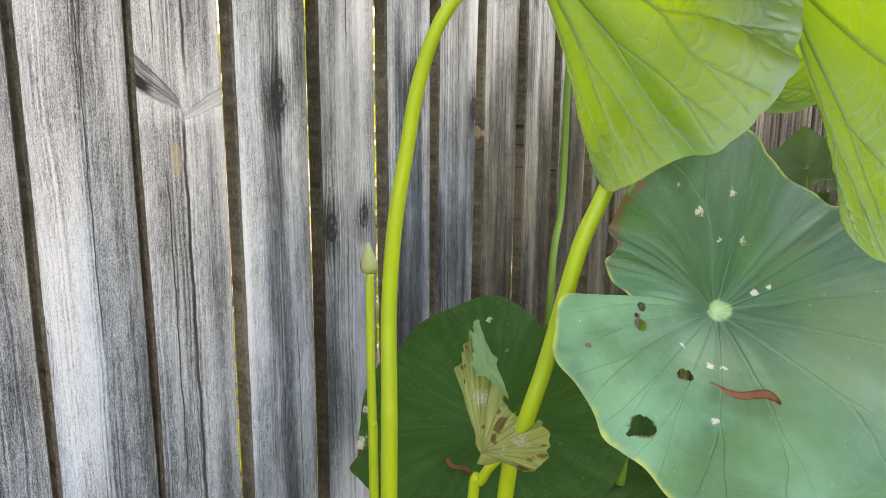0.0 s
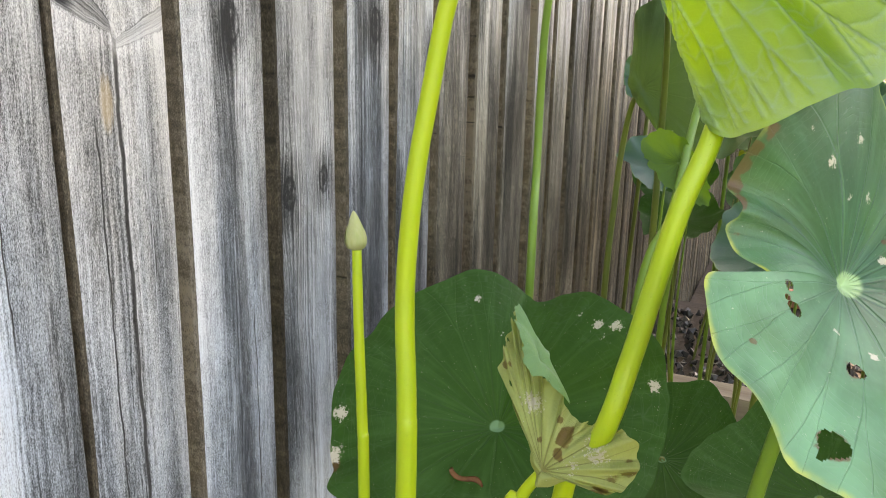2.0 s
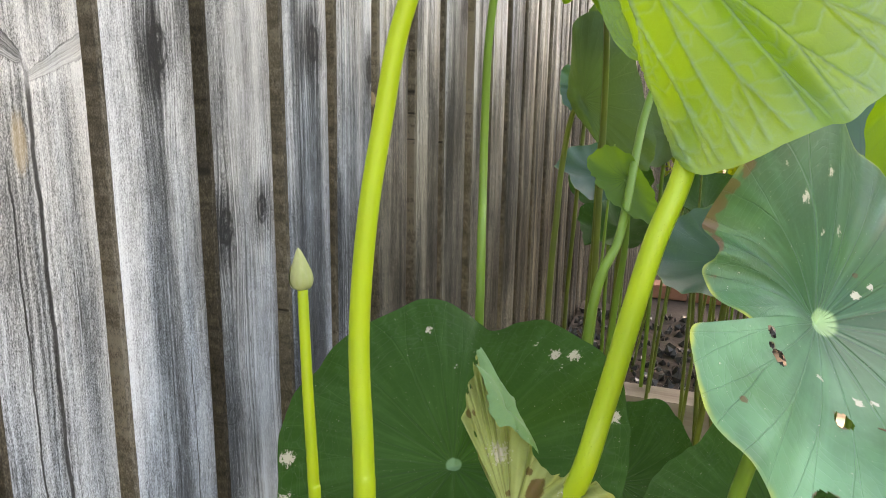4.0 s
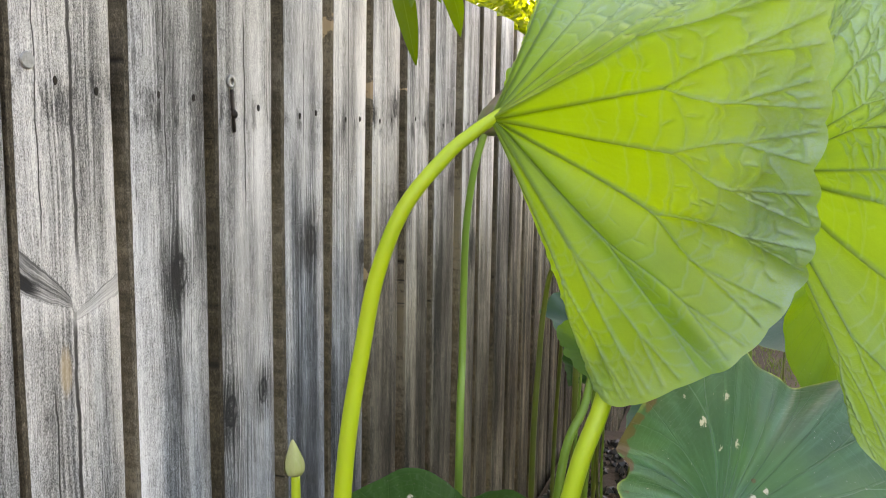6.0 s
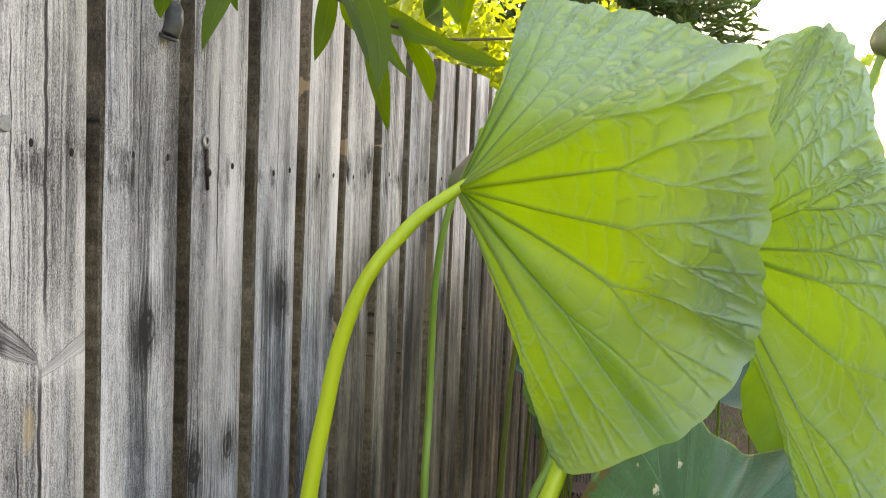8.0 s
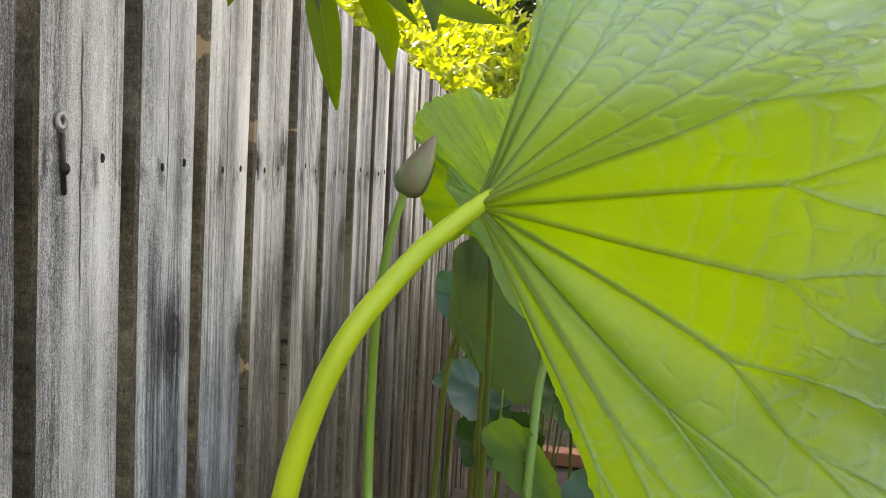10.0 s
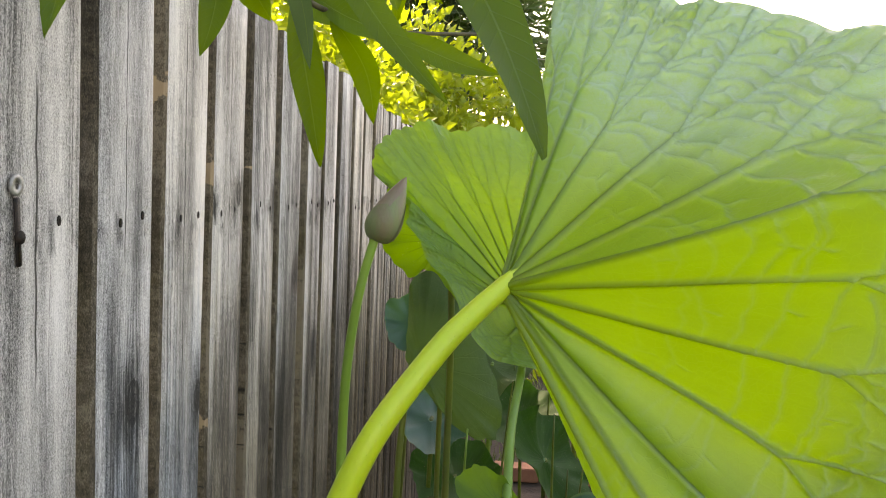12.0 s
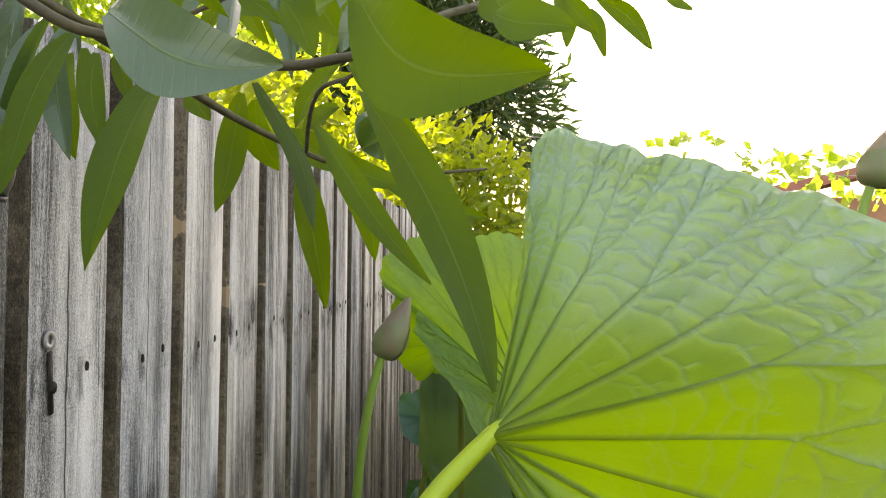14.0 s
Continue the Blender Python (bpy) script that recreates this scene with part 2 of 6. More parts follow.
def stalk_material(name, base, other):
    m = Nodes(name)
    pos = m.add("ShaderNodeNewGeometry").outputs["Position"]
    stretch = m.vmath("MULTIPLY", pos, (260.0, 260.0, 22.0)).outputs[0]
    n = m.noise(stretch, 1.0, 3)
    col = m.mix(m.step(m.noise(pos, 9.0, 3), 0.3, 0.7), base, other)
    col = m.mix(m.math("MULTIPLY", n, 0.3), col, tuple(c * 0.6 for c in base))
    spots = m.add("ShaderNodeTexVoronoi", Vector=pos, Scale=420.0)
    dots = m.step(spots.outputs["Distance"], 0.08, 0.20, 1.0, 0.0)
    col = m.mix(m.math("MULTIPLY", dots, 0.14), col, (0.10, 0.11, 0.02))
    nrm = m.bump(m.math("ADD", m.math("MULTIPLY", n, 0.4), dots), 0.4, 0.0006)
    face = m.principled(col, 0.42, nrm, 0.4, Subsurface_Weight=0.25, Subsurface_Scale=0.004, Subsurface_Radius=(0.6, 1.0, 0.15))
    return m.done(face)


# knots of the nearest palings: place along the fence, height, size
KNOTS = ((0.570, 1.276, 0.0090), (0.645, 1.128, 0.0085), (0.702, 1.133, 0.0075), (0.806, 1.279, 0.0100),
         (0.941, 1.250, 0.0085),
         (1.190, 1.437, 0.0110), (0.975, 1.430, 0.0060), (1.050, 1.440, 0.0070), (1.300, 1.330, 0.0080), (1.420, 1.20, 0.009))

CRACKS = ((0.4510, 0.80, 1.275, 0.0024), (0.4310, 0.88, 1.225, 0.0010), (0.4560, 1.275, 1.60, 0.0022), (0.4250, 1.29, 1.52, 0.0008), (0.5560, 1.33, 1.62, 0.0009),
          (0.3560, 1.05, 1.42, 0.0008), (0.6750, 1.30, 1.52, 0.0014), (0.7900, 1.36, 1.60, 0.0009), (0.5850, 0.70, 1.05, 0.0008), (0.9000, 1.25, 1.60, 0.0010), (1.0200, 1.1, 1.6, 0.0010), (1.1400, 1.0, 1.6, 0.0010))


def paling_material(name, side=False, y0=50.0, y1=51.0):
    """Weathered silver-grey sawn softwood, its grain running up and round the knots."""
    m = Nodes(name)
    pos = m.add("ShaderNodeNewGeometry").outputs["Position"]
    sep = m.add("ShaderNodeSeparateXYZ", Vector=pos)
    y, z = sep.outputs[1], sep.outputs[2]
    info = m.add("ShaderNodeObjectInfo")
    rnd = info.outputs["Random"]
    wander = m.math("MULTIPLY", m.math("SUBTRACT", m.noise(m.combine(0.0, m.math("MULTIPLY", y, 6.0), m.math("MULTIPLY", z, 2.2)), 1.0, 3), 0.5), 0.035)
    g = m.math("ADD", y, wander)
    ring, dark, swirl = 0.0, 0.0, 0.0
    spike = y0 < 0.45 < y1
    for ky, kz, ks in [k for k in KNOTS if y0 < k[0] < y1]:
        dy = m.math("SUBTRACT", y, ky)
        dz = m.math("MULTIPLY", m.math("SUBTRACT", z, kz), 0.62)
        d = m.math("SQRT", m.math("ADD", m.math("MULTIPLY", dy, dy), m.math("MULTIPLY", dz, dz)))
        d = m.math("MULTIPLY_ADD", m.math("SUBTRACT", m.noise(pos, 210.0, 3, 0.6), 0.5), ks * 0.55, d)
        far = m.math("MULTIPLY", m.math("SUBTRACT", z, kz), 0.30)
        e = m.math("SQRT", m.math("ADD", m.math("MULTIPLY", dy, dy), m.math("MULTIPLY", far, far)))
        pull = m.step(e, 0.0, ks * 3.4, 0.55, 0.0)
        g = m.math("SUBTRACT", g, m.math("MULTIPLY", dy, pull))
        inside = m.step(d, ks * 0.4, ks * 0.7, 1.0, 0.0)
        ring = m.math("ADD", ring, m.math("MULTIPLY", inside, m.math("ADD", m.math("MULTIPLY", m.math("SINE", m.math("MULTIPLY", d, 3600.0)), 0.4), 0.3)))
        wide = m.math("SQRT", m.math("ADD", m.math("MULTIPLY", dy, dy), m.math("MULTIPLY", m.math("MULTIPLY", dz, dz), 1.1)))
        halo = m.math("MULTIPLY", m.step(wide, ks * 0.8, ks * 4.0, 0.42, 0.0), m.step(m.noise(m.vmath("MULTIPLY", pos, (70.0, 70.0, 26.0)).outputs[0], 1.0, 4, 0.6), 0.25, 0.65, 0.35, 1.25))
        dark = m.math("ADD", dark, halo)
        swirl = m.math("MAXIMUM", swirl, m.step(e, ks * 1.0, ks * 4.5, 1.0, 0.0))
        dark = m.math("ADD", dark, m.step(d, ks * 0.2, ks * 0.85, 0.62, 0.0))
        dark = m.math("ADD", dark, m.step(m.math("ABSOLUTE", m.math("SUBTRACT", d, ks * 0.95)), 0.0003, 0.0028, 0.42, 0.0))
    off = m.math("MULTIPLY", rnd, 37.0)
    coarse = m.noise(m.combine(off, m.math("MULTIPLY", g, 95.0), m.math("MULTIPLY", z, 1.5)), 1.0, 2, 0.5)
    lines = m.noise(m.combine(off, m.math("MULTIPLY", g, 330.0), m.math("MULTIPLY", z, 2.2)), 1.0, 4, 0.65)
    hair = m.noise(m.combine(off, m.math("MULTIPLY", g, 900.0), m.math("MULTIPLY", z, 24.0)), 1.0, 3, 0.7)
    rings2 = m.math("SINE", m.math("ADD", m.math("MULTIPLY", g, 1900.0), m.math("MULTIPLY", coarse, 16.0)))
    bands = m.math("ADD", m.math("MULTIPLY", m.math("SINE", m.math("ADD", m.math("MULTIPLY", g, 1150.0), m.math("MULTIPLY", coarse, 22.0))), 0.5), 0.5)
    fibre_f = m.noise(m.combine(off, m.math("MULTIPLY", g, 1500.0), m.math("MULTIPLY", z, 75.0)), 1.0, 3, 0.7)
    dust = m.noise(m.vmath("MULTIPLY", pos, (1500.0, 1500.0, 600.0)).outputs[0], 1.0, 3, 0.75)
    speck = m.noise(m.vmath("MULTIPLY", pos, (420.0, 420.0, 120.0)).outputs[0], 1.0, 2, 0.7)
    cloud = m.noise(m.vmath("MULTIPLY", pos, (9.0, 9.0, 3.2)).outputs[0], 1.0, 4, 0.6)
    streak = m.noise(m.combine(off, m.math("MULTIPLY", y, 34.0), m.math("MULTIPLY", z, 1.1)), 1.0, 3, 0.6)
    scratch = m.add("ShaderNodeTexNoise", Vector=m.vmath("MULTIPLY", pos, (60.0, 60.0, 900.0)).outputs[0], Scale=1.0, Detail=3.0, Distortion=1.5).outputs[0]
    blotch = m.noise(m.combine(off, m.math("MULTIPLY", y, 15.0), m.math("MULTIPLY", z, 3.4)), 1.0, 5, 0.6)
    fuzz = m.noise(m.combine(off, m.math("MULTIPLY", g, 560.0), m.math("MULTIPLY", z, 13.0)), 1.0, 3, 0.7)
    late = m.math("MULTIPLY", m.math("SUBTRACT", bands, 0.5), m.math("MULTIPLY", m.step(coarse, 0.40, 0.60, 0.02, 0.22), m.step(m.noise(m.combine(off, m.math("MULTIPLY", y, 14.0), m.math("MULTIPLY", z, 2.4)), 1.0, 2), 0.45, 0.62, 0.25, 1.4)))
    late = m.math("ADD", late, m.math("MULTIPLY", m.math("MULTIPLY", rings2, 0.13), swirl))
    # near boards lighter than far ones: light along the fence put into the tone
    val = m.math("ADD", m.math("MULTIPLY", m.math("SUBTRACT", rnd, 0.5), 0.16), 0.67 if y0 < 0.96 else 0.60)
    for field, amount in ((cloud, 1.05), (blotch, 1.0), (lines, 0.16), (hair, 0.12), (fuzz, 0.10), (fibre_f, 0.95), (dust, 1.6), (speck, 0.20), (streak, -1.15)):
        val = m.math("ADD", val, m.math("MULTIPLY", m.math("SUBTRACT", field, 0.5), amount))
    val = m.math("ADD", val, late)
    if side:
        saw = m.noise(m.vmath("MULTIPLY", pos, (260.0, 260.0, 150.0)).outputs[0], 1.0, 4, 0.7)
        val = m.math("ADD", val, m.math("MULTIPLY", m.math("SUBTRACT", saw, 0.5), 0.9))
    if not side:
        val = m.math("ADD", val, m.math("MULTIPLY", m.step(scratch, 0.64, 0.72), 0.10))
        val = m.math("SUBTRACT", val, m.math("MULTIPLY", m.math("MINIMUM", dark, 1.25), 0.78))
        val = m.math("ADD", val, m.math("MULTIPLY", m.math("SUBTRACT", m.math("MINIMUM", ring, 1.0), 0.25), 0.42))
    if spike:
        # spike knot cut along its length: two wings that rise from the middle of one board to its edges
        t_run = m.math("DIVIDE", m.math("ABSOLUTE", m.math("SUBTRACT", y, 0.4500)), 0.047)
        left = m.step(y, 0.448, 0.452, 1.0, 0.0)
        wave = m.math("MULTIPLY", m.math("SUBTRACT", m.noise(pos, 60.0, 2), 0.5), 0.005)
        zc = m.math("ADD", m.math("MULTIPLY_ADD", t_run, m.math("MULTIPLY_ADD", left, 0.014, 0.018), m.math("MULTIPLY_ADD", left, 0.010, 1.260)), wave)
        hw = m.math("MULTIPLY_ADD", m.math("POWER", t_run, 0.6), m.math("MULTIPLY_ADD", left, 0.008, 0.006), 0.0015)
        q = m.math("DIVIDE", m.math("SUBTRACT", z, zc), hw)
        aq = m.math("ABSOLUTE", q)
        board = m.math("MULTIPLY", m.step(y, 0.4030, 0.4035), m.step(y, 0.5010, 0.5015, 1.0, 0.0))
        wing = m.math("MULTIPLY", m.step(aq, 0.9, 1.05, 1.0, 0.0), board)
        fibre = m.noise(m.combine(m.math("MULTIPLY", q, 6.5), m.math("MULTIPLY", t_run, 1.2), left), 1.0, 4, 0.65)
        inner = m.math("ADD", m.math("MULTIPLY", m.math("SUBTRACT", fibre, 0.5), 1.5), m.math("MULTIPLY_ADD", left, -0.30, 0.58))
        hollow = m.math("MULTIPLY", m.math("MULTIPLY", left, m.step(t_run, 0.55, 0.95)), m.step(m.math("ABSOLUTE", m.math("ADD", q, 0.45)), 0.2, 0.5, 1.0, 0.0))
        inner = m.math("SUBTRACT", inner, m.math("MULTIPLY", hollow, 1.1))
        mixv = m.tree.nodes.new("ShaderNodeMix")
        for i, v in ((0, m.math("MULTIPLY", wing, 0.85)), (2, val), (3, inner)):
            m.put(mixv, "i%d" % i, v)
        rimline = m.math("MULTIPLY", m.math("MULTIPLY", m.step(m.math("ABSOLUTE", m.math("SUBTRACT", aq, 1.0)), 0.02, 0.16, 1.0, 0.0), board), m.step(fibre, 0.35, 0.6))
        pale_lip = m.math("MULTIPLY", m.step(m.math("ABSOLUTE", m.math("ADD", q, 1.5)), 0.2, 2.2, 0.14, 0.0), board)
        val = m.math("ADD", m.math("SUBTRACT", mixv.outputs[0], m.math("MULTIPLY", rimline, 0.30)), pale_lip)
    shade_runs = 0.0
    if not side:
        smudge = m.noise(m.combine(off, m.math("MULTIPLY", y, 70.0), m.math("MULTIPLY", z, 24.0)), 1.0, 3, 0.6)
        line = m.step(m.math("ABSOLUTE", m.math("SUBTRACT", z, 1.415)), 0.004, 0.030, 1.0, 0.0)
        val = m.math("SUBTRACT", val, m.math("MULTIPLY", m.math("MULTIPLY", line, m.step(smudge, 0.48, 0.64)), 0.30))
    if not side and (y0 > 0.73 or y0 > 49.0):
        # long uneven blue-grey runs: weathering plus the shade low on the boards, painted in
        run_edge = m.noise(m.combine(off, m.math("MULTIPLY", y, 38.0), m.math("MULTIPLY", z, 1.6)), 1.0, 4, 0.6)
        shade_runs = m.step(m.math("MULTIPLY_ADD", m.math("SUBTRACT", run_edge, 0.5), 0.75, z), 1.08, 1.36 if y0 < 0.96 else 1.42, 1.0, 0.0)
        val = m.math("MULTIPLY_ADD", shade_runs, -0.30, val)
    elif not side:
        # same but weaker on near boards: dimmer light low down, put into the colour
        run_edge = m.noise(m.combine(off, m.math("MULTIPLY", y, 30.0), m.math("MULTIPLY", z, 1.6)), 1.0, 4, 0.6)
        shade_runs = m.step(m.math("MULTIPLY_ADD", m.math("SUBTRACT", run_edge, 0.5), 0.75, z), 0.85, 1.25, 1.0, 0.0)
        val = m.math("ADD", m.math("MULTIPLY_ADD", shade_runs, -0.13, val), 0.05)
    ramp = m.add("ShaderNodeValToRGB", Fac=val)
    cr = ramp.color_ramp
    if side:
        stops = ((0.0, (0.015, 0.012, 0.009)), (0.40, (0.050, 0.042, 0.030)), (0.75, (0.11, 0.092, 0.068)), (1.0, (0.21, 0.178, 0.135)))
    else:
        stops = ((0.0, (0.022, 0.021, 0.021)), (0.30, (0.115, 0.113, 0.11)), (0.58, (0.39, 0.374, 0.366)), (0.95, (0.76, 0.735, 0.72)))
    while len(cr.elements) < len(stops):
        cr.elements.new(0.5)
    for el, (at, c) in zip(cr.elements, stops):
        el.position = at
        el.color = (*c, 1)
    col = ramp.outputs[0]
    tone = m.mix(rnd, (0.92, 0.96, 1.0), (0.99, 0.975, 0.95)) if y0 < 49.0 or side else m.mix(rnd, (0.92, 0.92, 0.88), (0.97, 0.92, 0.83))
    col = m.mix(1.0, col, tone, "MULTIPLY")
    # tints the darkened part: sky blue nearby, shaded leaf-green bounce further on
    col = m.mix(shade_runs, m.mix(1.0, col, (0.985, 0.98, 0.955), "MULTIPLY"), m.mix(1.0, col, (0.80, 0.91, 1.0) if y0 < 0.96 else (0.74, 0.68, 0.53), "MULTIPLY"))
    grainy = val
    if spike:
        oy = m.math("DIVIDE", m.math("SUBTRACT", y, 0.441), 0.006)
        oz = m.math("DIVIDE", m.math("SUBTRACT", z, 1.222), 0.020)
        od = m.math("ADD", m.math("MULTIPLY", oy, oy), m.math("MULTIPLY", oz, oz))
        col = m.mix(m.step(m.math("MULTIPLY_ADD", m.math("SUBTRACT", hair, 0.5), 1.2, od), 0.1, 1.3, 0.55, 0.0), col, (0.52, 0.38, 0.22))
    crack = m.noise(m.combine(m.math("ADD", off, 9.0), m.math("MULTIPLY", g, 150.0), m.math("MULTIPLY", z, 2.3)), 1.0, 2, 0.5)
    slit = m.step(m.math("ABSOLUTE", m.math("SUBTRACT", crack, 0.52)), 0.0, 0.006, 1.0, 0.0)
    slit = m.math("MULTIPLY", slit, m.step(m.noise(m.combine(off, m.math("MULTIPLY", y, 25.0), m.math("MULTIPLY", z, 3.0)), 1.0, 2), 0.53, 0.6))
    # long drying cracks: place along the fence, lower and upper end
    jitter = m.math("MULTIPLY", m.math("SUBTRACT", m.noise(m.combine(0.0, 0.0, m.math("MULTIPLY", z, 26.0)), 1.0, 3), 0.5), 0.006)
    yj = m.math("ADD", y, jitter)
    for cy, z0, z1, wide in [c for c in CRACKS if y0 < c[0] < y1]:
        near = m.step(m.math("ABSOLUTE", m.math("SUBTRACT", yj, cy)), wide * 0.4, wide, 1.0, 0.0)
        span = m.math("MULTIPLY", m.step(z, z0, z0 + 0.05), m.step(z, z1 - 0.03, z1, 1.0, 0.0))
        slit = m.math("MAXIMUM", slit, m.math("MULTIPLY", near, span))
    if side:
        # sun shafts through the gaps, painted on as pale tan patches
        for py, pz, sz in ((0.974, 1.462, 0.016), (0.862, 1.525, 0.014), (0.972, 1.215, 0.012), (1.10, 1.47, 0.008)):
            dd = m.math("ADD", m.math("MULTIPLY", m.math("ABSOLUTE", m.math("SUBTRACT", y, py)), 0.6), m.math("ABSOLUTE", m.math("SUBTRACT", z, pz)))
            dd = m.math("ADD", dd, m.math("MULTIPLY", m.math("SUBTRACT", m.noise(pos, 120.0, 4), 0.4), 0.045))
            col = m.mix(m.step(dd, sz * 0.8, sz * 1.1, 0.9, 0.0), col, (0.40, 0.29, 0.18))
    col = m.mix(m.math("MULTIPLY", slit, 0.9), col, (0.016, 0.014, 0.012))
    h = m.math("ADD", m.math("MULTIPLY", grainy, 1.0), m.math("MULTIPLY", slit, -1.6))
    nrm = m.bump(h, 0.55, 0.0012)
    return m.done(m.principled(col, 0.75 if side else 0.68, nrm, 0.15 if side else 0.22))


def plain_material(name, a, b, scale=40.0, rough=0.7, metal=0.0, bump=0.3, stretch=(1, 1, 1), spec=0.35, distance=0.002):
    m = Nodes(name)
    pos = m.add("ShaderNodeNewGeometry").outputs["Position"]
    v = m.vmath("MULTIPLY", pos, stretch).outputs[0]
    n = m.noise(v, scale, 5, 0.6)
    n2 = m.noise(v, scale * 7.0, 3, 0.6)
    col = m.mix(m.step(n, 0.3, 0.7), a, b)
    col = m.mix(m.math("MULTIPLY", n2, 0.35), col, tuple(c * 0.5 for c in a))
    nrm = m.bump(m.math("ADD", n, m.math("MULTIPLY", n2, 0.5)), bump, distance)
    return m.done(m.principled(col, rough, nrm, spec, metal))


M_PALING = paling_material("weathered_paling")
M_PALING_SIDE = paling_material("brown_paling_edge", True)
M_RAIL = plain_material("rail_wood", (0.16, 0.11, 0.065), (0.08, 0.055, 0.035), 30, 0.8, stretch=(1, 0.15, 1))
M_NAIL = plain_material("rusty_nail", (0.014, 0.013, 0.012), (0.035, 0.026, 0.02), 300, 0.6, 0.6)
M_ZINC = plain_material("zinc_washer", (0.36, 0.36, 0.35), (0.24, 0.24, 0.23), 400, 0.45, 0.5)
M_HOOK = plain_material("dark_hook", (0.03, 0.035, 0.03), (0.06, 0.06, 0.05), 80, 0.35)
M_LIME = fan_material("lime_leaf_underside", (0.165, 0.29, 0.025), (0.42, 0.63, 0.010), (0.29, 0.42, 0.34), 0.57)
M_LIME_PALE = fan_material("pale_lime_leaf_underside", (0.16, 0.29, 0.04), (0.34, 0.54, 0.02), (0.30, 0.43, 0.34), 0.46)
M_RAGGED = fan_material("backlit_leaf_underside", (0.09, 0.20, 0.02), (0.36, 0.62, 0.01), (0.10, 0.22, 0.03), 0.66)
M_LIME_FAR = leaf_material("lime_leaf_far", (0.11, 0.25, 0.02), (0.06, 0.14, 0.015), (0.34, 0.60, 0.008), 0.5, 21, 0.5, 0.25, 1.3, bump=0.5, mottled=0.4, scarred=True)
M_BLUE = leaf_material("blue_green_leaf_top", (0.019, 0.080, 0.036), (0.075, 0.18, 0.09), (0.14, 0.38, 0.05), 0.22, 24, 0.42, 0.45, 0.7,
                       disc=(0.34, 0.52, 0.24), rim=(0.42, 0.45, 0.07), bump=0.6, mottled=0.35, scarred=True, streak=0.62, fresh=(0.045, 0.14, 0.035), bloom_sheen=0.1)
M_DARK = leaf_material("dark_leaf_top", (0.019, 0.066, 0.010), (0.036, 0.10, 0.022), (0.07, 0.26, 0.015), 0.22, 22, 0.58, 0.14, 0.9,
                       disc=(0.16, 0.30, 0.15), rim=(0.03, 0.085, 0.02), bump=0.4, mottled=0.4, scarred=True, small=0.7, streak=0.3)
M_MID = leaf_material("mid_green_leaf", (0.075, 0.18, 0.03), (0.05, 0.12, 0.02), (0.20, 0.38, 0.01), 0.45, 21, 0.5, 0.3, 1.2, bump=0.5)
# darker copy for leaves out of the light, shade put into the colour
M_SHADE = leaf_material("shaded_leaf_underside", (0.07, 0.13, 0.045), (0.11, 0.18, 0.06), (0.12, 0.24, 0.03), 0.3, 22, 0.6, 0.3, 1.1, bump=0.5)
M_TEAL = leaf_material("far_leaf_top", (0.028, 0.095, 0.06), (0.05, 0.13, 0.08), (0.10, 0.3, 0.06), 0.25, 22, 0.45, 0.5, 1.0,
                       disc=(0.2, 0.35, 0.2), rim=(0.12, 0.2, 0.05), bump=0.3)
M_WITHER = leaf_material("withered_leaf", (0.32, 0.37, 0.12), (0.20, 0.16, 0.06), (0.36, 0.42, 0.06), 0.3, 14, 0.65, 0.3, 1.4, bump=0.9, mottled=0.7, scarred=True)
M_ROLL = leaf_material("rolled_leaf_outside", (0.13, 0.27, 0.11), (0.22, 0.34, 0.10), (0.3, 0.5, 0.1), 0.3, 14, 0.5, 0.4, 1.0, bump=0.5, scarred=True)
M_STALK = stalk_material("lotus_stalk", (0.37, 0.48, 0.018), (0.31, 0.44, 0.022))
M_STALK_G = stalk_material("lotus_stalk_green", (0.17, 0.30, 0.035), (0.13, 0.25, 0.04))
# dimmer copy of the stalk, its shade put into the colour
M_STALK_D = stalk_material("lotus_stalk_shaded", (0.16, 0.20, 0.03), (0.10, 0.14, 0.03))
M_BUD = plain_material("bud_sepal", (0.14, 0.19, 0.07), (0.18, 0.14, 0.085), 70, 0.42, stretch=(1, 1, 0.22), bump=0.35)
M_BUD_TIP = plain_material("bud_petal_pink", (0.21, 0.18, 0.11), (0.19, 0.13, 0.09), 70, 0.42, stretch=(1, 1, 0.22), bump=0.35)
M_BUD_PALE = plain_material("bud_petal", (0.30, 0.36, 0.10), (0.40, 0.40, 0.20), 60, 0.5, stretch=(1, 1, 0.3), bump=0.2)
M_BLADE = blade_material("leathery_leaf", (0.022, 0.060, 0.003), (0.22, 0.36, 0.003), 0.42, 0.50)
# paler copy of the leaf above, sky sheen put into its base colour
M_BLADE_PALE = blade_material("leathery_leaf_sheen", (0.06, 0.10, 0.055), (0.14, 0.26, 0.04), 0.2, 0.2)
M_TWIG = plain_material("twig_bark", (0.10, 0.09, 0.04), (0.05, 0.045, 0.025), 120, 0.7)
M_BARK = plain_material("tree_bark", (0.12, 0.09, 0.065), (0.06, 0.045, 0.035), 25, 0.85, bump=0.8)
M_SHRUB = foliage_material("golden_shrub_leaves", (0.22, 0.29, 0.02), (0.08, 0.15, 0.012), (0.36, 0.46, 0.02), 0.45)
M_TREE = foliage_material("dark_tree_leaves", (0.035, 0.07, 0.025), (0.06, 0.10, 0.03), (0.08, 0.18, 0.02), 0.25, 0.35)
M_VINE = foliage_material("vine_leaves", (0.14, 0.24, 0.04), (0.24, 0.34, 0.06), (0.5, 0.7, 0.05), 0.45)
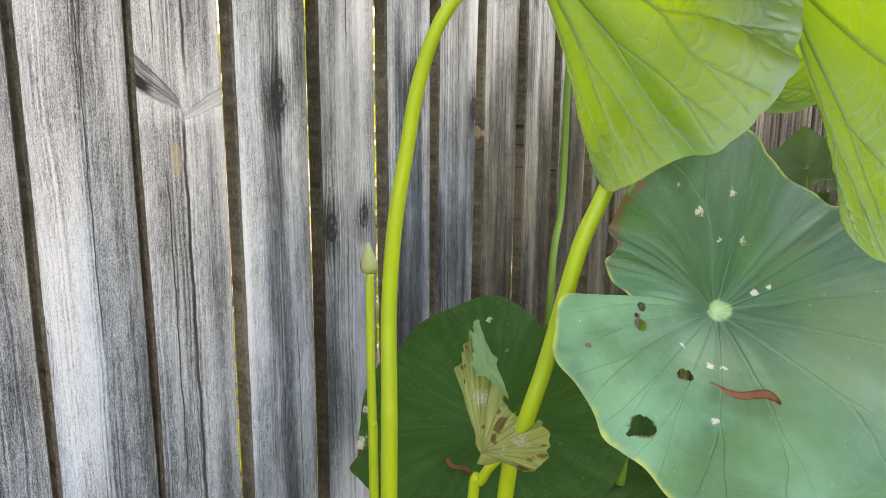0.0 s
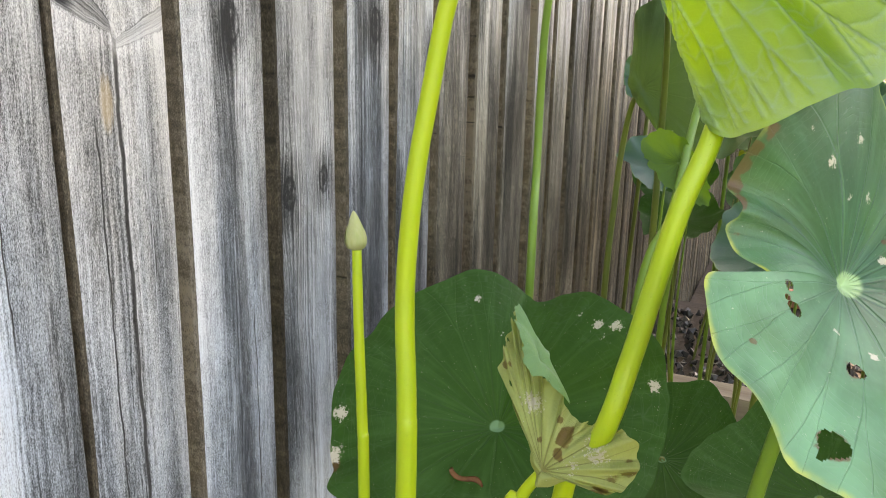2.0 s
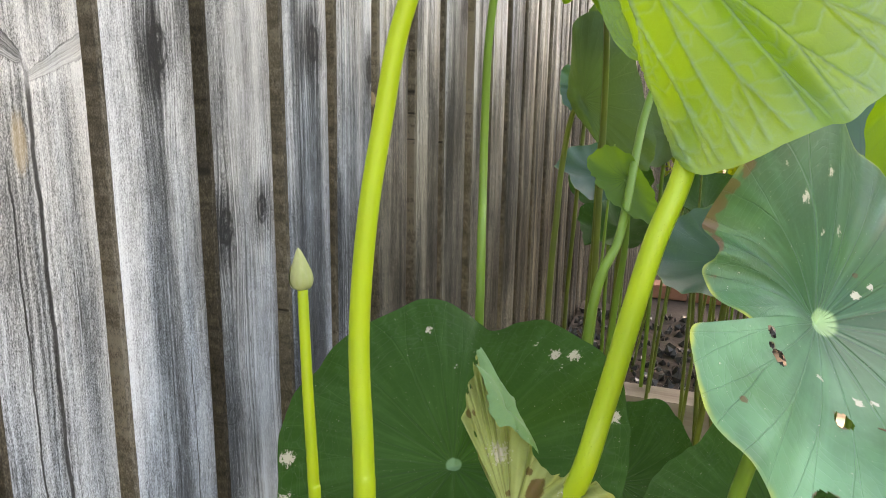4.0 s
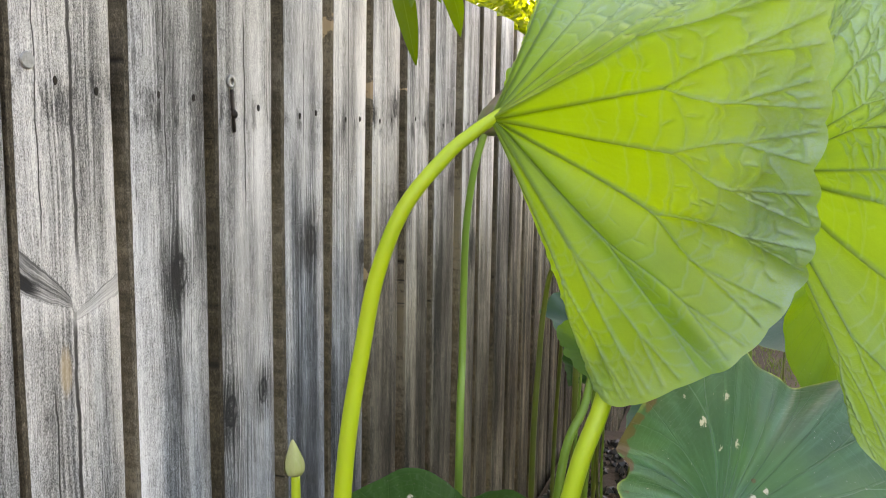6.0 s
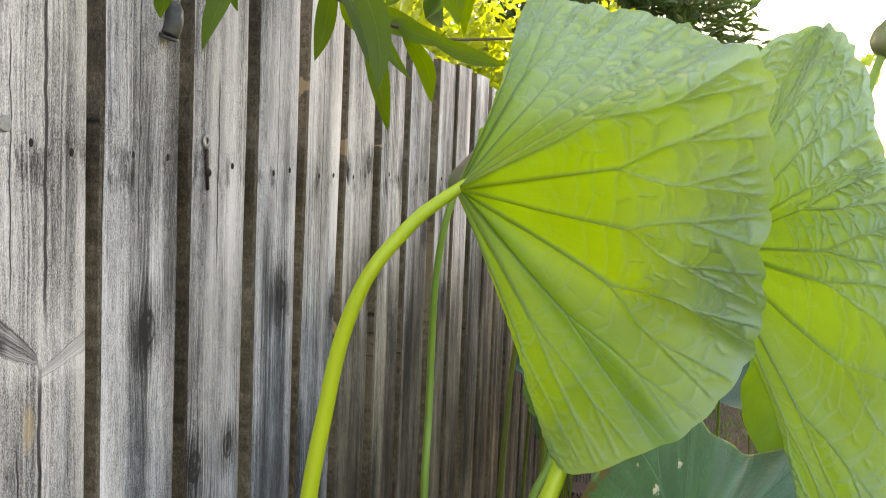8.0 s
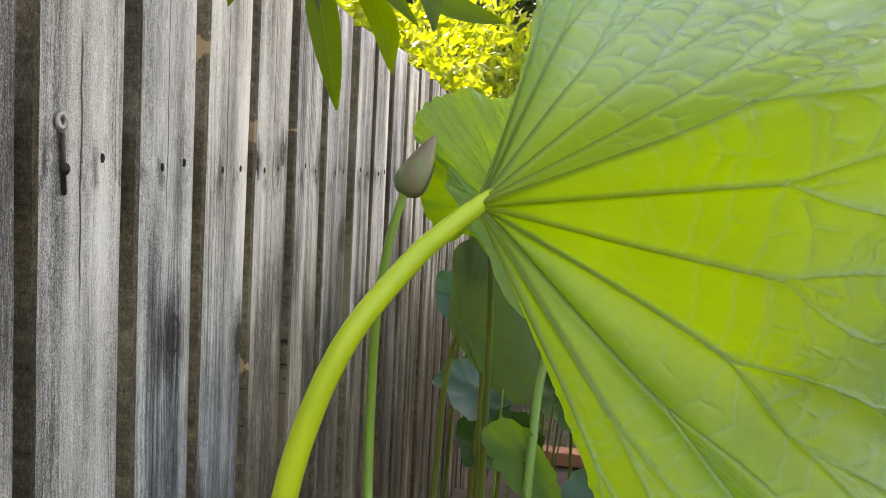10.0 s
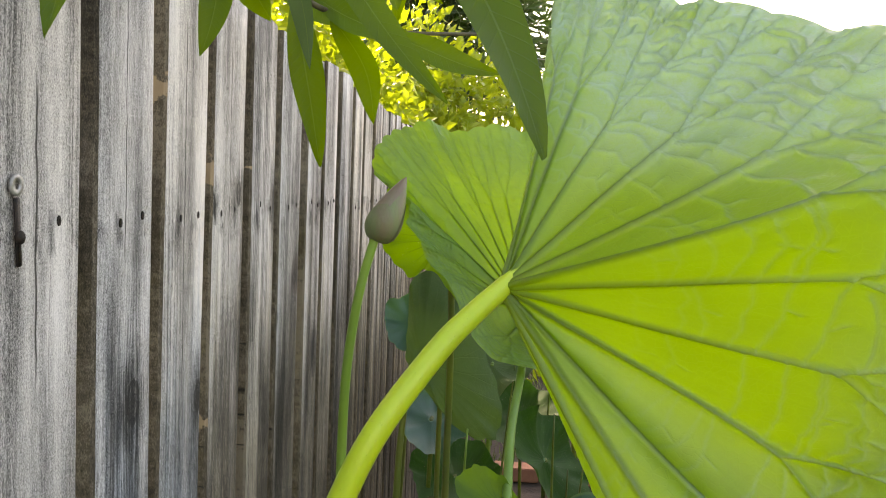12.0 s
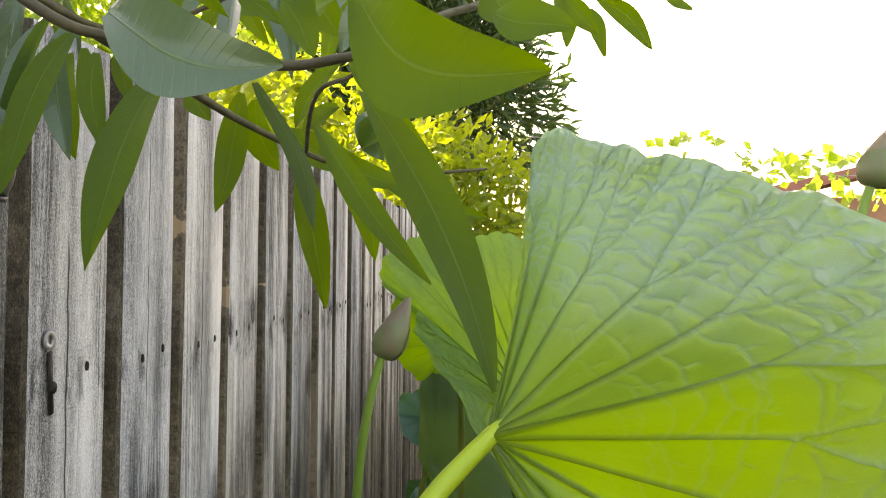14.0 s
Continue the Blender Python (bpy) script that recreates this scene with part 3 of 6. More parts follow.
M_GRASS = foliage_material("lawn_blades", (0.10, 0.16, 0.04), (0.16, 0.2, 0.06), (0.2, 0.32, 0.04), 0.3)
M_SOIL = plain_material("dry_soil", (0.075, 0.054, 0.038), (0.042, 0.031, 0.022), 6, 0.95, bump=0.9, distance=0.01)
M_PEBBLE = plain_material("dark_pebble", (0.03, 0.03, 0.03), (0.09, 0.085, 0.08), 50, 0.3)
M_SLEEPER = plain_material("sleeper_wood", (0.36, 0.30, 0.22), (0.22, 0.17, 0.12), 22, 0.85, stretch=(0.12, 1, 1), bump=0.7)
M_BRICK = plain_material("terracotta_brick", (0.42, 0.19, 0.11), (0.34, 0.15, 0.09), 25, 0.85)
M_WALL = plain_material("house_render", (0.50, 0.27, 0.16), (0.44, 0.23, 0.14), 4, 0.9)
M_ROOF = plain_material("roof_metal", (0.42, 0.16, 0.11), (0.34, 0.13, 0.09), 8, 0.55)
M_WIRE = plain_material("grey_wire", (0.4, 0.4, 0.4), (0.3, 0.3, 0.3), 100, 0.4, 0.7)
M_DEAD = plain_material("dead_leaf", (0.36, 0.15, 0.06), (0.22, 0.09, 0.04), 90, 0.6)
M_PINK = plain_material("brown_petal", (0.26, 0.10, 0.08), (0.18, 0.08, 0.07), 90, 0.6)


# ---- mesh tools ----
def mesh_object(name, bm, material, smooth=True):
    me = bpy.data.meshes.new(name)
    bm.to_mesh(me)
    bm.free()
    for mt in material if isinstance(material, (list, tuple)) else (material,):
        me.materials.append(mt)
    if smooth:
        me.polygons.foreach_set("use_smooth", [True] * len(me.polygons))
    return new(name, me)


def part(name, bm, material, parent, label="", smooth=True):
    ob = mesh_object(name, bm, material, smooth)
    ob.parent = parent
    if label:
        tagged(ob, label)
    return ob


def thing(name, label, category, group="", kind="", at=(0, 0, 0)):
    ob = new(name)
    ob.empty_display_size = 0.05
    return tagged(ob, label, category, group, kind)


def spline(pts, n, closed=False):
    """Catmull-Rom points through pts, n to a span."""
    pts = [Vector(p) for p in pts]
    k = len(pts)
    out = []
    for i in range(k if closed else k - 1):
        if closed:
            p0, p1, p2, p3 = (pts[(i + j) % k] for j in (-1, 0, 1, 2))
        else:
            p0, p1, p2, p3 = pts[max(i - 1, 0)], pts[i], pts[i + 1], pts[min(i + 2, k - 1)]
        for j in range(n):
            t = j / n
            out.append(0.5 * ((2 * p1) + (p2 - p0) * t + (2 * p0 - 5 * p1 + 4 * p2 - p3) * t * t + (3 * p1 - p0 - 3 * p2 + p3) * t ** 3))
    if not closed:
        out.append(pts[-1])
    return out


def tube(bm, pts, radii, sides=12, cap=True):
    """A round stem along pts."""
    rings = []
    n = len(pts)
    side = None
    for i, p in enumerate(pts):
        d = (pts[min(i + 1, n - 1)] - pts[max(i - 1, 0)]).normalized()
        if side is None:
            side = d.orthogonal().normalized()
        side = (side - d * side.dot(d)).normalized()
        up = d.cross(side)
        r = radii[0] + (radii[1] - radii[0]) * i / (n - 1) if len(radii) == 2 else radii[min(i, len(radii) - 1)]
        rings.append([bm.verts.new(p + (side * math.cos(a) + up * math.sin(a)) * r) for a in (2 * math.pi * k / sides for k in range(sides))])
    for a, b in zip(rings, rings[1:]):
        for k in range(sides):
            bm.faces.new((a[k], a[(k + 1) % sides], b[(k + 1) % sides], b[k]))
    if cap:
        bm.faces.new(rings[0][::-1])
        bm.faces.new(rings[-1])
    return rings


def stem(pts, radii, n=8, sides=12, wob=0.0006, seed=0):
    bm = bmesh.new()
    p = spline(pts, n)
    p = [q + Vector((noise.noise(q * 14 + Vector((seed, 0, 0))), noise.noise(q * 14 + Vector((0, seed, 5))), 0)) * wob for q in p]
    tube(bm, p, radii, sides)
    return bm


def box(bm, x0, x1, y0, y1, z0, z1, bevel=0.0):
    vs = [bm.verts.new((x, y, z)) for x in (x0, x1) for y in (y0, y1) for z in (z0, z1)]
    f = [(0, 1, 3, 2), (4, 6, 7, 5), (0, 4, 5, 1), (2, 3, 7, 6), (0, 2, 6, 4), (1, 5, 7, 3)]
    faces = [bm.faces.new([vs[i] for i in q]) for q in f]
    if bevel:
        edges = list({e for fc in faces for e in fc.edges})
        bmesh.ops.bevel(bm, geom=edges, offset=bevel, segments=2, affect="EDGES")
    return bm


def blade_mesh(centre, rim, bow=0.0, ruffle=0.004, waves=9, nr=36, per=16, pleat=0.0, veins=21, marks=(), seed=0, curl=0.0, dimple=0.0, soften=0.09):
    """A round peltate blade: spokes from the stalk's top to a rim that passes through the given points.
    marks: (x, y, z, size, kind) with kind hole, brown or pale."""
    c = Vector(centre)
    edge = spline([Vector(p) - c for p in rim], per, True)
    ns = len(edge)
    reach = max(1, int(ns * soften))
    soft = []
    for i in range(ns):
        acc = Vector((0, 0, 0))
        tot = 0.0
        for k in range(-reach, reach + 1):
            w = 1 - abs(k) / (reach + 1)
            acc += edge[(i + k) % ns] * w
            tot += w
        soft.append(acc / tot)
    nrm = Vector((0, 0, 0))
    for i in range(ns):
        nrm += edge[i].cross(edge[(i + 1) % ns])
    nrm.normalize()
    grid = []
    for j in range(1, nr + 1):
        r = j / nr
        row = []
        for i, e in enumerate(edge):
            s = i / ns
            loc = nrm
            p = c + soft[i].lerp(e, r ** 1.5) * r + loc * (bow * 4 * r * (1 - r))
            p += loc * (ruffle * r ** 3 * (math.sin(2 * math.pi * waves * s + seed) + 0.6 * math.sin(2 * math.pi * (waves * 1.73 // 1) * s + 1.3 * seed)))
            p += loc * (pleat * r * (1.4 * abs(math.cos(math.pi * veins * s)) - 0.8) * math.sin(math.pi * min(r * 0.92, 1)))
            p += loc * (noise.noise(p * 16 + Vector((seed * 3.1, 0, 0))) * 0.004 * r)
            p += e.normalized() * (noise.noise(Vector((math.cos(6.283 * s) * 5, math.sin(6.283 * s) * 5, seed))) * 0.006 * r ** 4)
            p += loc * (curl * r ** 4)
            p -= loc * dimple * math.exp(-(r / 0.12) ** 2)
            row.append(p)
        grid.append(row)
    bm = bmesh.new()
    uv = bm.loops.layers.uv.new("UVMap")
    scar = bm.verts.layers.float.new("scar")
    pale = bm.verts.layers.float.new("pale")
    mid = bm.verts.new(c - nrm * dimple)
    vs = [[bm.verts.new(p) for p in row] for row in grid]
    holes = [(Vector(k[:3]), k[3]) for k in marks if k[4] == "hole"]
    for x, y, z, size, kind in marks:
        q = Vector((x, y, z))
        for row in vs:
            for v in row:
                d = (v.co - q).length / size
                if d > 2.5:
                    continue
                d += 0.35 * noise.noise(v.co * 150)
                if kind == "pale":
                    v[pale] = max(v[pale], min(1.0, 1.35 - d))
                elif kind == "brown":
                    v[scar] = max(v[scar], min(1.0, 1.4 - d))
                else:
                    v[scar] = max(v[scar], min(1.0, 1.5 - d))

    def gone(p):
        return any((p - q).length * (1 + 0.45 * noise.noise(p * 120)) < s for q, s in holes)

    for i in range(ns):
        k = (i + 1) % ns
        f = bm.faces.new((mid, vs[0][i], vs[0][k]))
        for lp, t in zip(f.loops, ((i + 0.5, 0), (i, 1), (i + 1, 1))):
            lp[uv].uv = (t[0] / ns, t[1] / nr)
        for j in range(nr - 1):
            quad = (vs[j][i], vs[j + 1][i], vs[j + 1][k], vs[j][k])
            if holes and gone((quad[0].co + quad[2].co) / 2):
                continue
            f = bm.faces.new(quad)
            for lp, t in zip(f.loops, ((i, j + 1), (i, j + 2), (i + 1, j + 2), (i + 1, j + 1))):
                lp[uv].uv = (t[0] / ns, t[1] / nr)
    return bm


def vein_lines(mains, seed):
    """Forking veins of a round blade and the net between them, as lines of (turn, radius): mains, branches, cross veins."""
    r = random.Random(seed)
    mains = sorted(mains)
    n = len(mains)
    main, branch, cross, at = [], [], [], []
    for k, s0 in enumerate(mains):
        lo = (s0 - mains[k - 1]) % 1.0
        hi = (mains[(k + 1) % n] - s0) % 1.0
        fork = r.uniform(0.50, 0.62)
        wig = r.uniform(-1, 1) * 0.10 * min(lo, hi)
        main.append([(s0 + wig * math.sin(3.1 * f), 0.02 + (fork - 0.02) * f) for f in (i / 8 for i in range(9))])
        s1 = main[-1][-1][0]
        at.append((main[-1], 0.0, fork))
        for sign, gap in ((-1, lo), (1, hi)):
            end = s1 + sign * gap * r.uniform(0.22, 0.30)
            fork2 = r.uniform(0.76, 0.84)
            line = [(s1 + (end - s1) * math.sin(0.5 * math.pi * f) , fork + (fork2 - fork) * f) for f in (i / 5 for i in range(6))]
            branch.append(line)
            at.append((line, fork, fork2))
            for sg in (-1, 1):
                tip = end + sg * gap * r.uniform(0.09, 0.14)
                twig_line = [(end + (tip - end) * f ** 0.8, fork2 + (0.975 - fork2) * f) for f in (i / 4 for i in range(5))]
                branch.append(twig_line)
                at.append((twig_line, fork2, 0.975))
    rad = 0.26
    while rad < 0.96:
        here = []
        for line, r0, r1 in at:
            if r0 <= rad < r1:
                f = (rad - r0) / (r1 - r0) * (len(line) - 1)
                i = min(int(f), len(line) - 2)
                here.append(line[i][0] + (line[i + 1][0] - line[i][0]) * (f - i))
        here.sort()
        for k, a in enumerate(here):
            b = here[(k + 1) % len(here)] + (1.0 if k + 1 == len(here) else 0.0)
            if r.random() < 0.22:
                continue
            mid = min(0.96, rad + 0.024 * math.sin(k * 2.7 + seed) + r.uniform(-0.018, 0.018))
            tilt = r.uniform(-0.045, 0.045)
            bow = r.uniform(0.006, 0.022)
            cross.append([(a + (b - a) * f, mid + tilt * (f - 0.5) + bow * math.sin(math.pi * f) + r.uniform(-0.009, 0.009)) for f in (0, 0.3, 0.5, 0.72, 1.0)])
            if r.random() < 0.5:
                q = r.uniform(0.35, 0.65)
                cross.append([(a + (b - a) * q, mid + bow), (a + (b - a) * (q + r.uniform(-0.1, 0.1)), mid + bow + 0.03)])
        rad += 0.052 - 0.016 * rad
    return main, branch, cross


def fan_mesh(name, centre, rim, facing, mains, seed, nr=210, per=50, ruffle=0.003, waves=13, soften=0.03, puff=0.0033, sleek=None, crest=None):
    """A young folded blade with its veins raised and the tissue between them quilted, seen from the side that looks along facing."""
    c = Vector(centre)
    edge = spline([Vector(p) - c for p in rim], per, True)
    ns = len(edge)
    e = np.array([tuple(q) for q in edge])
    reach = max(1, int(ns * soften))
    kern = np.array([1 - abs(k) / (reach + 1) for k in range(-reach, reach + 1)])
    kern /= kern.sum()
    lobe = np.abs(np.sin(math.pi * 2 * len(mains) * np.arange(ns) / ns + seed)) - 0.6
    if sleek is not None:
        lobe = lobe * (1 - 0.8 * np.exp(-(((np.arange(ns) / ns - sleek + 0.5) % 1.0 - 0.5) / 0.11) ** 2))
    e = e * (1 + 0.016 * lobe)[:, None]
    soft = sum(w * np.roll(e, -k, 0) for k, w in zip(range(-reach, reach + 1), kern))
    span = 0.2
    turn = np.arange(ns) / ns
    rad = np.arange(1, nr + 1) / nr
    flat = np.stack([rad[:, None] * span * np.cos(2 * math.pi * turn), rad[:, None] * span * np.sin(2 * math.pi * turn)], -1)
    fields = [np.full((nr, ns), 0.05) for _ in range(3)]
    for field, lines in zip(fields, vein_lines(mains, seed)):
        for line in lines:
            for (s0, r0), (s1, r1) in zip(line, line[1:]):
                steps = 2 + int(math.hypot((s1 - s0) * 2 * math.pi * span * (r0 + r1) / 2, (r1 - r0) * span) / 0.0008)
                for f in (i / steps for i in range(steps + 1)):
                    sa, ra = s0 + (s1 - s0) * f, min(r0 + (r1 - r0) * f, 0.99)
                    q = np.array((ra * span * math.cos(2 * math.pi * sa), ra * span * math.sin(2 * math.pi * sa)))
                    j = int(ra * nr) - 1
                    j0, j1 = max(0, j - 10), min(nr, j + 11)
                    wide = min(ns // 2 - 1, int(0.011 / (2 * math.pi * max(ra, 0.03) * span / ns)) + 1)
                    cols = np.arange(int(sa * ns) - wide, int(sa * ns) + wide + 1) % ns
                    d = np.hypot(*np.moveaxis(flat[j0:j1][:, cols] - q, -1, 0))
                    field[j0:j1, cols] = np.minimum(field[j0:j1, cols], d)
    dm, db, dx = fields
    v = rad[:, None]
    wm = 0.0024 - 0.0013 * v
    main = np.exp(-(dm / wm) ** 2)
    fork = np.exp(-(db / 0.0011) ** 2)
    net = np.exp(-(dx / 0.0008) ** 2) * np.clip((v - 0.2) / 0.4, 0, 1)
    near = np.minimum(np.minimum(np.maximum(dm - wm, 0), db), dx)
    pillow = 1 - np.exp(-(near / 0.0028) ** 1.3)
    grow = np.clip((v - 0.25) / 0.6, 0, 1) ** 1.3
    calm = np.zeros(ns)
    if sleek is not None:
        calm = np.exp(-(((turn - sleek + 0.5) % 1.0 - 0.5) / 0.11) ** 2)
    top = np.zeros(ns)
    if crest is not None:
        top = np.clip(1.3 - np.abs((turn - crest + 0.5) % 1.0 - 0.5) / 0.13, 0, 1)
    grow = grow * (1 - 0.9 * calm)
    net = net * (1 - 0.45 * calm)
    # paler sooner on the crest: its sky reflection is put into the colour
    start = 0.50 + 0.32 * calm - 0.28 * top
    wax_sheen = np.clip((v - start) / 0.42, 0, 1)
    wax_sheen = wax_sheen * wax_sheen * (3 - 2 * wax_sheen)
    lift = 0.0024 * (1 - 0.5 * v) * main + 0.0016 * fork + 0.0009 * net - puff * grow * pillow
    wave = ruffle * v ** 3 * (np.sin(2 * math.pi * waves * turn + seed) + 0.6 * np.sin(2 * math.pi * int(waves * 1.73) * turn + 1.3 * seed))
    base = (soft[None] + (e - soft)[None] * (v ** 1.2)[..., None]) * v[..., None]
    du = np.roll(base, -1, 1) - np.roll(base, 1, 1)
    dv = np.gradient(base, axis=0)
    nrm = np.cross(du, dv)
    nrm /= np.linalg.norm(nrm, axis=-1)[..., None] + 1e-12
    mean = nrm.mean((0, 1))
    mean /= np.linalg.norm(mean)
    if mean @ np.array(facing) < 0:
        nrm, mean = -nrm, -mean
    out = nrm * 0.7 + mean * 0.3
    lump = np.array([[noise.noise(Vector(p) * 15 + Vector((seed * 3.1, 0, 0))) for p in row[::4]] for row in base[::4]])
    lump = np.repeat(np.repeat(lump, 4, 0), 4, 1)[:nr, :ns]
    for _ in range(3):
        lump = (np.roll(lump, 1, 1) + np.roll(lump, -1, 1) + np.roll(lump, 2, 1) + np.roll(lump, -2, 1)) / 4
        lump[2:-2] = (lump[:-4] + lump[1:-3] + lump[3:-1] + lump[4:]) / 4
    p = base + np.array(c) + out * (lift + wave + 0.004 * v * lump)[..., None]
    i = np.arange(ns)
    k = (i + 1) % ns
    j = np.arange(nr - 1)[:, None] * ns + 1
    tris = np.stack([np.zeros(ns, int), 1 + i, 1 + k], -1)
    quads = np.stack([j + i, j + ns + i, j + ns + k, j + k], -1).reshape(-1, 4)
    lo = np.broadcast_to((np.arange(1, nr) / nr)[:, None], (nr - 1, ns))
    hi = lo + 1 / nr
    ua, ub = np.broadcast_to(i / ns, (nr - 1, ns)), np.broadcast_to((i + 1) / ns, (nr - 1, ns))
    uv_t = np.stack([np.stack([(i + 0.5) / ns, 0 * i], -1), np.stack([i / ns, 0 * i + 1 / nr], -1), np.stack([(i + 1) / ns, 0 * i + 1 / nr], -1)], 1)
    uv_q = np.stack([np.stack([ua, lo], -1), np.stack([ua, hi], -1), np.stack([ub, hi], -1), np.stack([ub, lo], -1)], 2)
    me = bpy.data.meshes.new(name)
    me.vertices.add(1 + nr * ns)
    me.vertices.foreach_set("co", np.concatenate([np.array(c)[None], p.reshape(-1, 3)]).astype(np.float32).ravel())
    me.loops.add(3 * ns + 4 * len(quads))
    me.loops.foreach_set("vertex_index", np.concatenate([tris.ravel(), quads.ravel()]).astype(np.int32))
    me.polygons.add(ns + len(quads))
    me.polygons.foreach_set("loop_start", np.concatenate([3 * i, 3 * ns + 4 * np.arange(len(quads))]).astype(np.int32))
    me.update(calc_edges=True)
    me.uv_layers.new(name="UVMap").data.foreach_set("uv", np.concatenate([uv_t.reshape(-1, 2), uv_q.reshape(-1, 2)]).astype(np.float32).ravel())
    for key, field in (("vein", np.maximum(main, 0.6 * fork)), ("net", net), ("wax_sheen", wax_sheen)):
        me.attributes.new(key, "FLOAT", "POINT").data.foreach_set("value", np.concatenate([[0.0], field.ravel()]).astype(np.float32))
    me.polygons.foreach_set("use_smooth", [True] * len(me.polygons))
    return me


# ---- ground ----
bm = bmesh.new()
rows = []
xs = [-60, -20, -8, -3, -1, -0.6, -0.3, 0, 0.4, 1, 2, 4, 8, 20, 60]
ys = [-60, -20, -6, -2, 0, 0.5, 1, 1.5, 2, 3, 4, 5, 7, 10, 20, 60]
for y in ys:
    rows.append([bm.verts.new((x, y, 0.012 * noise.noise(Vector((x * 1.7, y * 1.7, 0))))) for x in xs])
for a, b in zip(rows, rows[1:]):
    for i in range(len(xs) - 1):
        bm.faces.new((a[i], a[i + 1], b[i + 1], b[i]))
tagged(mesh_object("ground", bm, M_SOIL), "dry brown garden soil", "ground", kind="structure")

# ---- fence ----
FX, THICK, TOP = -0.577, 0.019, 1.645
fence = thing("fence", "weathered grey timber paling fence with narrow gaps", "fence", kind="structure")


def paling_mesh(width, height, lean, seed, seg, face=M_PALING):
    """One sawn board with worn edges; origin at the foot of its near front edge, front face towards +x."""
    bm = bmesh.new()
    r = random.Random(seed)
    cup = 0.0012 * r.uniform(-0.3, 1.0)
    prof = [(0.0, 0.0025), (0.0006 + cup, width * 0.25), (0.0006 + cup * 1.3, width * 0.5), (0.0006 + cup, width * 0.75), (0.0, width - 0.0025),
            (-0.0025, width), (-THICK + 0.002, width), (-THICK, width - 0.002), (-THICK, 0.002), (-THICK + 0.002, 0.0), (-0.0025, 0.0)]
    k = len(prof)
    rings = []
    for i in range(seg + 1):
        t = i / seg
        z = height * t
        wl = 0.0016 * noise.noise(Vector((seed * 7.3, z * 5.0, 0.0))) + 0.0007 * noise.noise(Vector((seed * 3.3, z * 31.0, 4.0)))
        wr = 0.0016 * noise.noise(Vector((seed * 5.1, z * 5.0, 9.0))) + 0.0007 * noise.noise(Vector((seed * 2.3, z * 27.0, 14.0)))
        row = []
        for x, y in prof:
            f = y / width
            dz = 0.004 * (f - 0.5) * math.sin(seed) if i == seg else 0.0
            row.append(bm.verts.new((x, y + wl * (1 - f) + wr * f + lean * (t - 0.8), z + dz)))
        rings.append(row)
    for a, b in zip(rings, rings[1:]):
        for j in range(k):
            f = bm.faces.new((a[j], a[(j + 1) % k], b[(j + 1) % k], b[j]))
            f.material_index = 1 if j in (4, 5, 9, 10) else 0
            f.smooth = j in (0, 1, 2, 3)
    f = bm.faces.new(rings[-1])
    f.material_index = 0
    bm.faces.new(rings[0][::-1])
    me = bpy.data.meshes.new("paling")
    bm.to_mesh(me)
    bm.free()
    me.materials.append(face)
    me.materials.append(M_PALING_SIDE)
    return me


def nail_mesh():
    bm = bmesh.new()
    bmesh.ops.create_cone(bm, cap_ends=True, segments=10, radius1=0.0025, radius2=0.0021, depth=0.0014)
    bmesh.ops.rotate(bm, verts=bm.verts, cent=(0, 0, 0), matrix=Matrix.Rotation(radians(90), 3, "Y"))
    bmesh.ops.create_cone(bm, cap_ends=True, segments=8, radius1=0.0012, radius2=0.0012, depth=0.010, matrix=Matrix.Rotation(radians(90), 4, "Y") @ Matrix.Translation((0, 0, -0.004)))
    me = bpy.data.meshes.new("nail")
    bm.to_mesh(me)
    bm.free()
    me.materials.append(M_NAIL)
    return me


NAIL = nail_mesh()
# near edge and far edge of the boards beside the path, then an even run
BOARDS = [(-0.052, 0.048), (0.064, 0.164), (0.188, 0.3005), (0.306, 0.4015), (0.4045, 0.500), (0.513, 0.613), (0.6305, 0.7270), (0.747, 0.838),
          (0.857, 0.951), (0.972, 1.068), (1.093, 1.187), (1.214, 1.320), (1.356, 1.449), (1.468, 1.560), (1.592, 1.694)]
LEANS = {6: 0.004, 7: -0.006, 8: 0.030, 9: 0.016, 10: -0.010, 5: 0.003}
rr = random.Random(5)
y = 1.694
while y < 9.0:
    g = rr.uniform(0.010, 0.026)
    w = rr.uniform(0.092, 0.104)
    BOARDS.append((y + g, y + g + w))
    y += g + w
y = -0.052
while y > -2.2:
    g = rr.uniform(0.008, 0.02)
    BOARDS.append((y - g - 0.1, y - g))
    y -= g + 0.1
shared = [paling_mesh(0.098, TOP, 0.006 * (i - 1), 40 + i, 24) for i in range(4)]
for i, (a, b) in enumerate(BOARDS):
    near = i < 15
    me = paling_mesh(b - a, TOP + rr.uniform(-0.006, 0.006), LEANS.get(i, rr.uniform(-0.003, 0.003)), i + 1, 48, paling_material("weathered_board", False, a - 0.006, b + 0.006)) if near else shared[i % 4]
    ob = new("paling", me)
    ob.parent = fence
    ob.location = (FX + rr.uniform(-0.0015, 0.0015), a, 0.0)
    if not near:
        ob.location.z = rr.uniform(-0.010, 0.004)
        ob.rotation_euler = (rr.uniform(-0.003, 0.003), 0, 0)
    if -0.5 < a < 3.2:
        for f in ((0.36, 0.80) if i % 3 else (0.28, 0.70)):
            if i == 6 and f < 0.5:
                continue
            nl = new("nail", NAIL)
            nl.parent = ob
            nl.scale = (1.0, 0.85, 1.5)
            nl.location = (0.0010, (b - a) * (f + rr.uniform(-0.04, 0.04)), 1.424 + rr.uniform(-0.006, 0.005))
